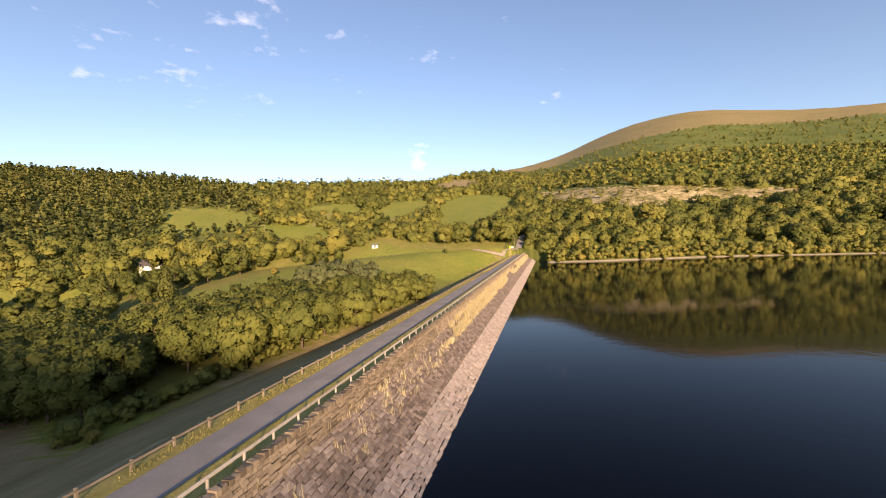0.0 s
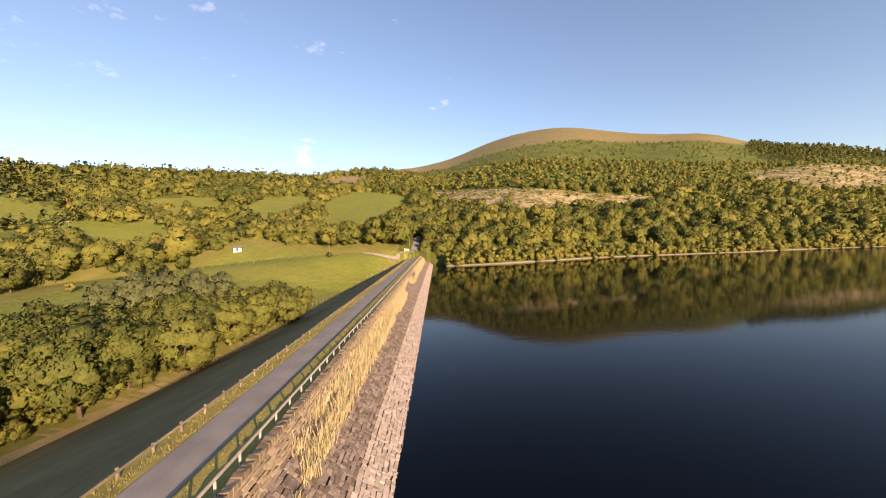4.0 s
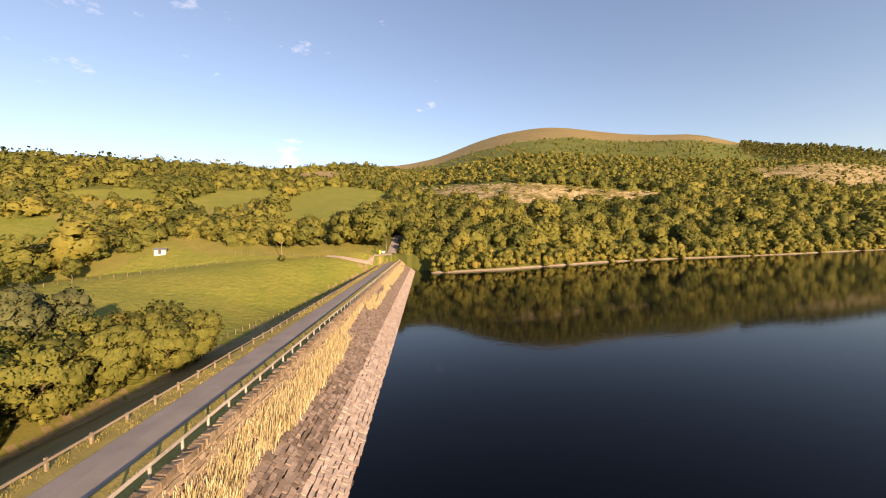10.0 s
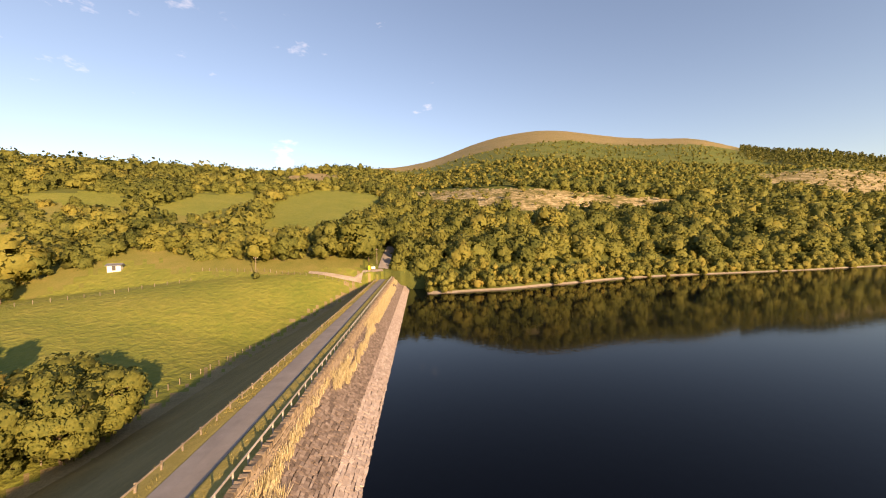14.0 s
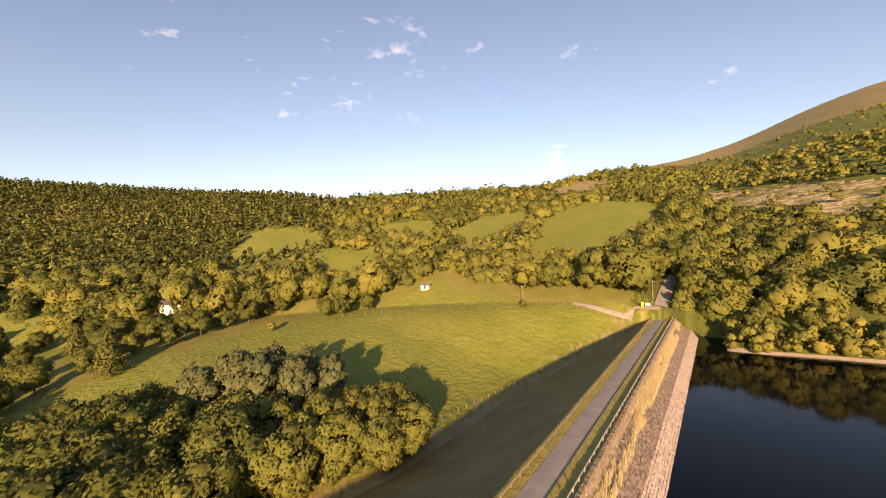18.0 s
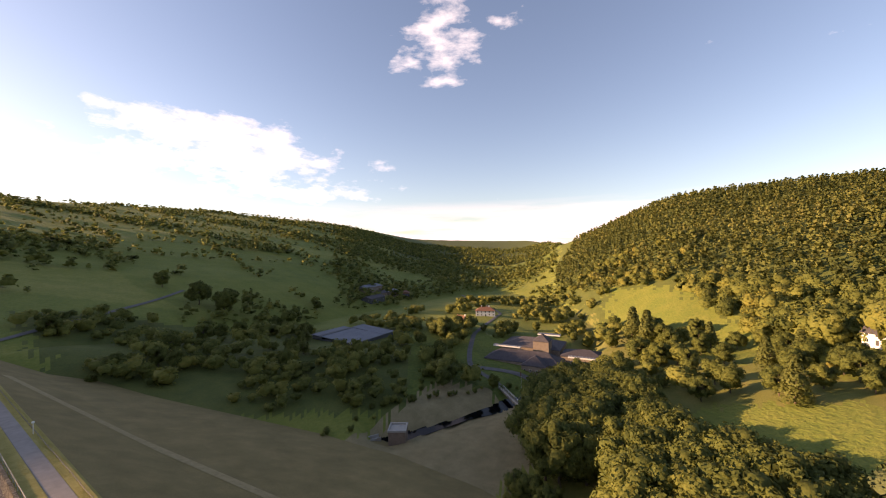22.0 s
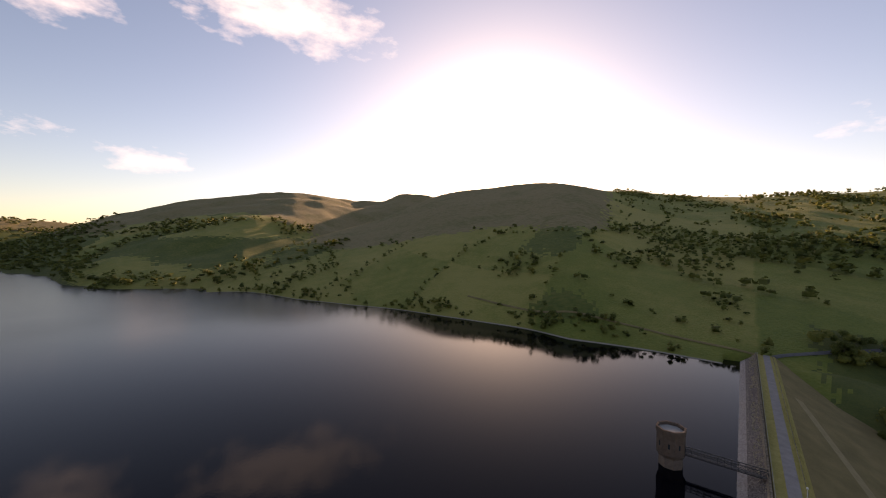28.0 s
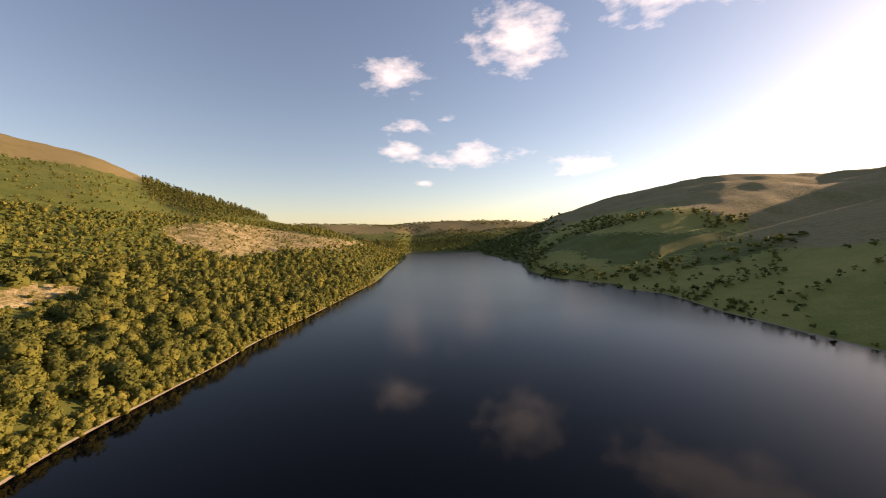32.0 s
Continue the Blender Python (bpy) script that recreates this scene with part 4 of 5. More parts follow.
def grove(kinds, spots, seed):
    """Stands copies of the trees in kinds on the spots (x, y, which, size)."""
    g = random.Random(seed)
    used = set()
    for x, y, k, size in spots:
        ob = kinds[k]
        if k in used:
            ob = copy_thing(ob, Matrix())
        used.add(k)
        set_down(ob, x, y, g.uniform(0, 360), size)
    for k, ob in enumerate(kinds):
        if k not in used:
            for o in (*ob.children_recursive, ob):
                bpy.data.objects.remove(o)


KINDS = [
    make_tree("oak_tree", "broad green oak tree with a dense round crown", "tree", "trees below the dam", 14, "wide", 4200, 40, .021, .15, 101),
    make_tree("oak_tree", "tall olive green oak tree with a lumpy crown", "tree", "trees below the dam", 15, "round", 4200, 44, .020, .20, 102),
    make_tree("ash_tree", "bright yellow-green ash tree with a full crown", "tree", "trees below the dam", 12, "wide", 4000, 42, .021, .31, 103),
    make_tree("birch_tree", "autumn golden birch tree among green trees", "tree", "trees below the dam", 9, "round", 1600, 24, .022, .72, 104),
    make_tree("pine_tree", "grey-green pine tree with tufted branches", "tree", "pines below the dam", 15, "pine", 2600, 64, .022, .5, 105, PINE),
    make_tree("conifer_tree", "tall dark conifer tree tapering to a point", "tree", "conifers below the dam", 20, "cone", 2600, 80, .026, .4, 106, NEEDLE, 1.2),
    make_tree("alder_bush", "dark green rounded alder bush on the bank", "bush", "bushes below the dam", 6, "wide", 1100, 13, .028, .20, 107),
    make_tree("gorse_bush", "low yellowish bush at the foot of the dam", "bush", "bushes below the dam", 4.5, "wide", 1000, 12, .030, .46, 108),
]


def near_spots():
    """The wood below the dam: pines and birches by the field, oaks behind, bushes along the foot of the bank."""
    g = random.Random(11)
    spots = [(-74, 293, 4, 1.15), (-70, 299, 4, 1.05), (-64, 303, 4, 1.0), (-57, 306, 4, .95), (-66, 294, 4, 1.15), (-60, 299, 4, 1.05), (-77, 287, 4, 1.1), (-46, 302, 3, 1.35), (-50, 306, 3, 1.1), (-78, 217, 3, .42),
             (-39, 303, 2, 1.05), (-41, 296, 2, 1.05), (-47, 296, 2, 1.2), (-34, 307, 2, .95), (-35, 300, 2, .9), (-38, 310, 2, .9), (-45, 288, 2, 1.2), (-52, 290, 1, .75), (-160, 228, 5, .7), (-150, 234, 5, .75), (-118, 216, 3, .7), (-76, 241, 3, .6)]
    x, y = scatter(-180, -30, 200, 325, 5.4)
    for a, b in zip(x, y):
        east, west = inside(np.array(a), np.array(b), EAST_CLUMP), inside(np.array(a), np.array(b), WEST_CLUMP)
        if (east or west) and all((a - s[0]) ** 2 + (b - s[1]) ** 2 > 24 for s in spots):
            k = g.choice((2, 2, 0) if a > -56 else (0, 1, 1, 0, 2))
            tall = min(20.0, (g.uniform(1.0, 5.5) if east else g.uniform(-6, -1.0)) - float(height(a, b)))
            spots.append((float(a), float(b), k, tall / (14, 15, 12)[k]))
    # bushes and brambles along the foot of the bank
    for k in range(52):
        b = 216 + 86 * k / 51 + g.uniform(-1.5, 1.5)
        edge = float(np.interp(np.interp(b, TOE_Y, TOE_Z), (-37.4, -19.4, -6.6, 3.7), (-110, -60, -24, -5.4)))
        spots.append((edge - g.uniform(4, 8.5), b, g.choice((7, 7, 6) if b < 275 else (6, 6, 7)), g.uniform(.6, 1.2) if b < 275 else g.uniform(.4, .8)))
    # bushes where the wood meets the top of the field
    for k in range(46):
        a = -26 - 110 * k / 45 + g.uniform(-1, 1)
        if not -101 < a < -88:
            b = float(np.interp(-a, (26, 40, 66, 80, 88, 101, 104, 114, 130, 140), (405, 401, 398, 398, 402, 402, 394, 373, 361, 356)))
            spots.append((a, b + g.uniform(0, 3), g.choice((6, 6, 7, 2)), g.uniform(.5, .95)))
    # trees closing over the lane where it enters the wood, and single trees about the valley
    spots += [(-193, 321, 1, .62), (-196, 312, 0, .6), (-186, 316, 2, .6), (-9, 404, 0, .75), (5.5, 405, 2, .8), (-7.5, 414, 1, .8), (4, 415, 0, .8), (-4.5, 423, 2, .95), (1.5, 426, 1, .9), (-1.5, 432, 0, .95), (-238, 237, 5, 1.1), (-250, 228, 5, 1.15), (-230, 246, 1, 1.1), (-216, 250, 1, 1.0), (-262, 240, 0, 1.0), (-244, 216, 2, 1.0), (-206, 236, 0, 1.1), (-196, 246, 1, .95),
              (-126, -72, 0, 1.5), (-138, -56, 1, 1.45), (-146, -64, 0, 1.3), (-118, -120, 1, 1.1), (-120, 72, 5, .6), (-116, 66, 1, .75), (-112, 74, 2, .7), (-216, 107, 1, 1.15), (-208, 112, 0, 1.0),
              (-155, 146, 2, .75), (-159, 149, 1, .65), (-68, 34, 0, .8), (-58, 48, 1, .75), (-62, 58, 0, .75), (-50, 60, 2, .7), (-44, 44, 0, .65), (-34, 50, 6, .9), (-32, -10, 0, .8),
              (-75, 66, 2, .6), (-84, 80, 6, 1.1), (-96, 92, 6, 1.0), (-100, 84, 1, .7), (-143, 42, 5, .55), (-137, 45, 1, .65), (-152, 30, 0, .8), (-90, 20, 1, .9), (-104, 10, 0, .8), (-122, 0, 1, .9),
              (-84, -6, 6, 1.2), (-70, 8, 6, 1.1), (-160, -20, 0, .9), (-180, -30, 1, .9), (-200, -50, 6, 1.4), (-230, -60, 1, .8), (-46, 383, 6, .55), (-170, 344, 1, .7), (-152, 348, 0, .6), (-128, 330, 3, .55),
              (-173, 314, 1, .62), (-170, 322, 0, .6), (-182, 312, 1, .65), (-166, 326, 6, .9), (-157, 327, 0, .55), (-186, 322, 5, .6), (-176, 300, 3, .6), (-196, 290, 0, .7), (-205, 300, 1, .7), (-190, 308, 2, .6), (-114, 354, 0, .6), (-108, 362, 1, .6), (-120, 350, 1, .65)]
    # the belt of trees between the sheep field and the cottage
    for x, y in ((-217, 276), (-207, 262), (-186, 272), (-176, 283), (-166, 290), (-152, 296), (-148, 305), (-158, 304), (-168, 304), (-150, 318), (-160, 314), (-200, 292), (-214, 286), (-142, 262), (-150, 270), (-160, 268),
                 (-138, 286), (-146, 282), (-180, 258), (-170, 256), (-154, 258), (-222, 268), (-212, 262), (-230, 256), (-146, 334), (-150, 342), (-186, 294), (-176, 296), (-240, 262), (-190, 252)):
        spots.append((x - 9 + g.uniform(-2, 2), y + g.uniform(-2, 2), g.choice((0, 1, 1, 2, 0, 5)), g.uniform(.65, .95)))
    for k in range(16):
        t = k / 15
        spots.append((-96 - 66 * t + g.uniform(-2, 2) - 6, 152 + 36 * t + g.uniform(-1.5, 1.5) - 6, g.choice((6, 6, 7, 2)), g.uniform(.35, .75)))
    for k in range(13):
        t = k / 12
        spots.append((-72 - 84 * t + g.uniform(-3, 3), 148 + g.uniform(-4, 4), g.choice((6, 6, 7)), g.uniform(.35, .7)))
    # trees on the lawns and along the stream by the waterworks
    for x, y in ((-177, 130), (-182, 124), (-172, 122), (-168, 134), (-140, 155), (-144, 150), (-215, 100), (-222, 94), (-228, 104), (-186, 108), (-192, 100), (-162, 112), (-150, 108), (-274, 197), (-268, 188), (-276, 206), (-264, 214),
                 (-259, 232), (-172, 204), (-180, 212), (-186, 222), (-172, 216), (-164, 206), (-196, 222), (-208, 226), (-250, 122), (-258, 130), (-246, 134), (-270, 140), (-280, 128), (-290, 150), (-285, 168), (-300, 180), (-310, 196), (-296, 210), (-330, 150), (-320, 130)):
        spots.append((x + g.uniform(-2, 2), y + g.uniform(-2, 2), g.choice((0, 1, 1, 2, 6, 0)), g.uniform(.45, .85)))
    return spots


grove(KINDS, near_spots(), 3)
SKYLINE = [make_tree("skyline_tree", "round-headed tree standing against the sky", "tree", "trees along the ridge", 12, "round", 700, 16, .05, .34, 120 + k) for k in range(2)]
grove(SKYLINE, [(-40 - 14 * k + 6 * math.sin(k * 2.1), 628 + 19 * math.sin(k * 1.3) - 9.5 * k, k % 2, .75 + .3 * ((k * 7) % 5) / 5) for k in range(8, 24)] + [(-109, 745, 0, .9), (-72, 790, 1, 1.0), (-60, 800, 0, .8), (-96, 770, 0, .5)], 5)

# ---- stones laid in rows ----
def stone_hexa(lx, ly, lz, g, slop=.14):
    """Corners of an uneven block, lx by ly by lz, sitting with its top about z = 0."""
    c = np.array([(sx * lx / 2, sy * ly / 2, sz) for sz in (-lz, 0) for sx, sy in ((-1, -1), (1, -1), (1, 1), (-1, 1))])
    c[:4, :2] += g.uniform(-slop, slop, (4, 2)) * min(lx, ly)
    c[4:, :2] = c[:4, :2] + g.uniform(-.4, .4, (4, 2)) * slop * min(lx, ly)
    c[4:, 2] += g.uniform(-slop, slop, 4) * lz * .9
    c[4:, :2] *= .97
    return c


HEXA = np.array([(4, 5, 6, 7), (0, 1, 5, 4), (1, 2, 6, 5), (2, 3, 7, 6), (3, 0, 4, 7)])


def lay_stones(parent, name, rows, near, material, rest_name, rest_label, seed, face):
    """rows: (across, width along the face, mean length, depth). face(across) gives x, z and the slope's angle there.
    Stones within near (y0, y1) become up to 300 parts of parent; the others are joined."""
    g = np.random.default_rng(seed)
    shapes = {}
    vs = []
    count = 0
    for across, wide, long_, deep in rows:
        y = Y0 + g.random() * long_
        while y < Y1:
            ly = long_ * g.choice((.45, .6, .8, 1.0, 1.0, 1.3, 1.7, 2.1)) * g.uniform(.9, 1.1)
            x, z, tilt = face(across + g.uniform(-.12, .12) * wide)
            lift = g.uniform(-.035, .02)
            if near[0] < y < near[1] and count < 300:
                key = (round(wide, 2), int(ly / long_ * 4), int(g.integers(0, 3)))
                if key not in shapes:
                    lx, l = wide * .95, (key[1] + .5) / 4 * long_
                    v = stone_hexa(lx, l * .97, deep, g)
                    shapes[key] = quad_mesh(name, v, HEXA, material)
                ob = new(name, shapes[key])
                ob.parent = parent
                l = (key[1] + .5) / 4 * long_
                ob.matrix_basis = pose(x, y + l / 2, z + lift, g.uniform(-3, 3), tilt + g.uniform(-2.5, 2.5), g.uniform(-4, 4))
                y += l + .02
                count += 1
            else:
                v = stone_hexa(wide * .95, ly * .97, deep, g)
                a, b = math.radians(tilt + g.uniform(-2.5, 2.5)), math.radians(g.uniform(-3, 3))
                ca, sa = math.cos(a), math.sin(a)
                vx, vz = v[:, 0] * ca + v[:, 2] * sa, -v[:, 0] * sa + v[:, 2] * ca
                vs.append(np.stack([x + vx, y + ly / 2 + v[:, 1], z + lift + vz + v[:, 1] * b], 1))
                y += ly + .02
    v = np.concatenate(vs)
    f = (HEXA[None] + 8 * np.arange(len(vs))[:, None, None]).reshape(-1, 4)
    ob = new(rest_name, quad_mesh(rest_name, v, f, material))
    ob.parent = parent
    return tagged(ob, rest_label, kind="stuff")


def slope_face(s):
    """The pitched face, by metres across from the wall's foot: a steady slope with a small ledge above the lower band."""
    x = 2.2 + s * .848
    z = 3.57 - (x - 2.2) * .627 + .03
    if x > 5.72:
        z -= .06
    return x, z, 32.1


def wall_face(s):
    """The parapet's outer face, leaning back; s is the height above its foot."""
    return 2.34 - s * .40, 3.50 + s, 68.0


pitching = tagged(new("stone_pitching", None), "weathered stone slabs paving the water face of the dam", "stone paving", kind="structure")
lay_stones(pitching, "slab", [(.18 + .302 * k, (.33, .26, .36, .28)[k % 4], .40, .13) for k in range(14)], (176, 196), STONE, "slabs", "uneven weathered stone slabs", 31, slope_face)
lower = tagged(new("lower_pitching", None), "pale dressed stone courses along the waterline", "stone paving", kind="structure")
lay_stones(lower, "block", [(4.40 + .355 * k, (.37, .31, .42, .33, .36)[k % 5], .50, .18) for k in range(9)], (178, 198), PALE_STONE, "blocks", "pale stone blocks in long courses", 32, slope_face)
parapet = tagged(new("parapet_wall", None), "low rubble stone parapet wall with upright coping stones", "wall", kind="structure")
body = part("wall_core", boxed(1.44, 1.86, Y0, Y1, 3.3, 4.70), WALL_STONE, parapet)
lay_stones(parapet, "stone", [(.10 + .195 * k, .20, .40, .18) for k in range(7)], (180, 206), WALL_STONE, "stones", "coursed rubble stones", 33, wall_face)


def lay_coping():
    g = np.random.default_rng(34)
    shapes = [quad_mesh("coping_stone", stone_hexa(.46, .30, .30, g, .14), HEXA, WALL_STONE) for _ in range(6)]
    vs, y = [], Y0
    while y < Y1:
        h = g.uniform(-.05, .06)
        if 178 < y < 278:
            ob = new("coping_stone", shapes[int(g.integers(0, 6))])
            ob.parent = parapet
            ob.matrix_basis = pose(1.70, y, 4.94 + h, g.uniform(-4, 4), g.uniform(-4, 4), g.uniform(-5, 5))
        else:
            vs.append(stone_hexa(.46, .30, .30, g, .14) + (1.70, y, 4.94 + h))
        y += .335
    ob = new("coping_stones", quad_mesh("coping_stones", np.concatenate(vs), (HEXA[None] + 8 * np.arange(len(vs))[:, None, None]).reshape(-1, 4), WALL_STONE))
    ob.parent = parapet
    tagged(ob, kind="stuff")


lay_coping()


# ---- railing and fences ----
def post_bm(w, d, h):
    bm = boxed(-w / 2, w / 2, -d / 2, d / 2, -.3, h, .012)
    return bm


RAIL_WOOD = surface("weathered_pale_timber", [(.3, (.26, .235, .20)), (.6, (.42, .39, .345))], .3, grain=9, rough=.7, bump=.3, by_object=.25)
railing = thing("railing", (1.08, 0, CREST), "weathered pale timber post-and-rail railing beside the parapet", "railing")
mesh_post = part("post", post_bm(.11, .09, 1.02), RAIL_WOOD, railing).data
first = railing.children[0]
rail_data = part("rail", boxed(-.035, .035, 0, 4.0, .93, 1.10, .012), RAIL_WOOD, railing, "flat pale top rail").data
railing.children[1].location = (0, Y0, 0)
first.location = (0, Y0, 0)
g_rail = random.Random(5)
for k in range(1, 196):
    ob = new("post", mesh_post)
    ob.parent = railing
    ob.matrix_basis = pose(g_rail.uniform(-.01, .01), Y0 + k * 2.0, g_rail.uniform(-.015, .01), g_rail.uniform(-1, 1), g_rail.uniform(-1, 1), 0)
for k in range(1, 98):
    ob = new("rail", rail_data)
    ob.parent = railing
    ob.location = (0, Y0 + k * 4.0, g_rail.uniform(-.008, .008))

verge_fence = thing("timber_fence", (-4.85, 0, CREST - .14), "low weathered timber post-and-rail fence along the verge", "fence")
part("post", post_bm(.12, .12, .60), GREY_TIMBER, verge_fence).location = (0, Y0, 0)
part("rail", boxed(-.045, .045, 0, 4.44, .44, .57, .02), GREY_TIMBER, verge_fence).location = (.08, Y0, 0)
fp, fr = verge_fence.children[0].data, verge_fence.children[1].data
for k in range(1, 177):
    ob = new("post", fp)
    ob.parent = verge_fence
    ob.matrix_basis = pose(g_rail.uniform(-.03, .03), Y0 + k * 2.22, g_rail.uniform(-.05, .05), g_rail.uniform(-3, 3), g_rail.uniform(-3, 3), 0)
    if k % 2 == 0:
        ob = new("rail", fr)
        ob.parent = verge_fence
        ob.matrix_basis = pose(.08 + g_rail.uniform(-.02, .02), Y0 + k * 2.22, g_rail.uniform(-.04, .04), g_rail.uniform(-.6, .6), 0, g_rail.uniform(-.4, .4))


def ground_z(x, y):
    z = float(height(x, y))
    if x < -4.5 and Y0 < y < Y1:
        z = max(z, float(bank(x)))
    return z


def stock_fence(name, pts, label, wires=3, step=2.6):
    """Posts and wires along a line over the ground."""
    ob = thing(name, (pts[0][0], pts[0][1], ground_z(*pts[0])), label, "fence")
    base = Vector(ob.location)
    spots = []
    for (x0, y0), (x1, y1) in zip(pts, pts[1:]):
        n = max(1, int(math.hypot(x1 - x0, y1 - y0) / step))
        spots += [(x0 + (x1 - x0) * k / n, y0 + (y1 - y0) * k / n) for k in range(n)]
    spots.append(pts[-1])
    data = None
    tops = []
    for x, y in spots:
        at = Vector((x, y, ground_z(x, y)))
        tops.append(at - base)
        if data is None:
            first = part("post", post_bm(.12, .12, 1.2), GREY_TIMBER, ob)
            data = first.data
        else:
            first = new("post", data)
            first.parent = ob
        first.location = at - base
    for w in range(wires):
        bm = bmesh.new()
        h = .35 + .38 * w
        for a, b in zip(tops, tops[1:]):
            q = [bm.verts.new(p + Vector((0, 0, h + d))) for p, d in ((a, -.012), (b, -.012), (b, .012), (a, .012))]
            bm.faces.new(q)
        part("wire", bm, IRON, ob)
    return ob


stock_fence("wire_fence", [(-37.5, 300), (-36, 322), (-31, 348), (-21, 371), (-9, 391)], "wire stock fence with grey posts beside the field")
stock_fence("track_fence", [(-6.5, 394), (-16, 390), (-28, 389), (-46, 391), (-66, 387)], "timber stock fence beside the farm track", 2, 2.2)
stock_fence("far_fence", [(-112, 352), (-100, 358), (-84, 366), (-66, 380)], "old wire fence along the wood's edge", 2, 3.0)


# ---- roads and tracks laid on the ground ----
def draped(name, pts, width, material, label, category, lift=.22):
    spots = []
    for (x0, y0), (x1, y1) in zip(pts, pts[1:]):
        n = max(1, int(math.hypot(x1 - x0, y1 - y0) / 3))
        spots += [(x0 + (x1 - x0) * k / n, y0 + (y1 - y0) * k / n) for k in range(n)]
    spots.append(pts[-1])
    p = np.array(spots, float)
    for _ in range(6):
        p[1:-1] = (p[:-2] + 2 * p[1:-1] + p[2:]) / 4
    d = np.gradient(p, axis=0)
    d /= np.linalg.norm(d, axis=1)[:, None]
    side = np.stack([-d[:, 1], d[:, 0]], 1)
    v = []
    for off in (-.5, -.25, 0, .25, .5):
        q = p + side * off * width
        v.append(np.stack([q[:, 0], q[:, 1], height(q[:, 0], q[:, 1]) + lift * (1 - .5 * abs(off))], 1))
    v = np.stack(v, 1)
    n = len(p)
    f = [(j * 5 + i, j * 5 + i + 1, j * 5 + i + 6, j * 5 + i + 5) for j in range(n - 1) for i in range(4)]
    return tagged(new(name, quad_mesh(name, v.reshape(-1, 3), f, material, None, True)), label, category, kind="structure")


draped("lane", [(-2.6, 397), (-2.4, 406), (-2, 416), (-1, 424)], 4.0, TARMAC, "narrow lane leading into the wood", "lane", .5)
draped("farm_track", [(-2.6, 396), (-10, 393.5), (-20, 391.5), (-30, 392)], 2.2, SHORE, "pale stony farm track", "track", .35)
draped("south_lane", [(-2.6, 8), (-8, 0), (-18, -6), (-54, -40), (-92, -74), (-130, -110)], 2.8, DARK_TARMAC, "narrow lane climbing away from the dam", "lane", .4)
draped("lakeside_road", [(-2.6, 6), (14, 3), (60, -6), (120, -4), (200, -16)], 2.4, BANK_GRASS, "quiet road along the lake's shore", "road", .4)
draped("drive", [(-520, -60), (-440, 10), (-340, 95), (-286, 107), (-240, 118), (-201, 136), (-176, 150), (-166, 168), (-162, 176)], 3.2, DARK_TARMAC, "grey drive to the waterworks", "road", .35)
draped("forecourt", [(-176, 152), (-182, 170), (-187, 190), (-184, 206)], 5.0, DARK_TARMAC, "tarmac forecourt before the waterworks", "road", .35)


def bank_path():
    """A worn path slanting down the outer face."""
    p = [(-10 - 24 * t, 60 + 140 * t) for t in np.linspace(0, 1, 50)]
    v = [(x + s, y, float(bank(x + s)) + .10 - .03 * abs(s)) for x, y in p for s in (-1.2, 0, 1.2)]
    f = [(3 * j + i, 3 * j + i + 1, 3 * j + i + 4, 3 * j + i + 3) for j in range(49) for i in range(2)]
    tagged(new("path", quad_mesh("path", v, f, WORN_GRASS)), "worn pale path slanting down the grass bank", "path", kind="structure")


bank_path()

# stream below the dam
RIVER_WATER = water_surface("dark_river_water", .08, .08)
p = np.array([(-86, 156), (-100, 160), (-125, 170), (-146, 184), (-164, 199), (-180, 214)], float)
river = np.concatenate([np.stack([p[:, 0], p[:, 1] - 8, p[:, 0] * 0 - 31.3], 1), np.stack([p[:, 0], p[:, 1] + 8, p[:, 0] * 0 - 31.3], 1)])
tagged(new("river", quad_mesh("river", river, [(k, k + 1, k + 7, k + 6) for k in range(5)], RIVER_WATER)), "dark slow stream below the dam", "stream", kind="structure")


# ---- valve tower and its bridge ----
def prism(bm, sides, r0, z0, r1, z1, cap_top=True, cap_bottom=False, turn=22.5):
    rings = []
    for r, z in ((r0, z0), (r1, z1)):
        rings.append([bm.verts.new((r * math.cos(a), r * math.sin(a), z)) for a in (radians(turn) + k * math.tau / sides for k in range(sides))])
    for k in range(sides):
        bm.faces.new((rings[0][k], rings[0][(k + 1) % sides], rings[1][(k + 1) % sides], rings[1][k]))
    if cap_top:
        bm.faces.new(rings[1])
    if cap_bottom:
        bm.faces.new(rings[0][::-1])
    return bm


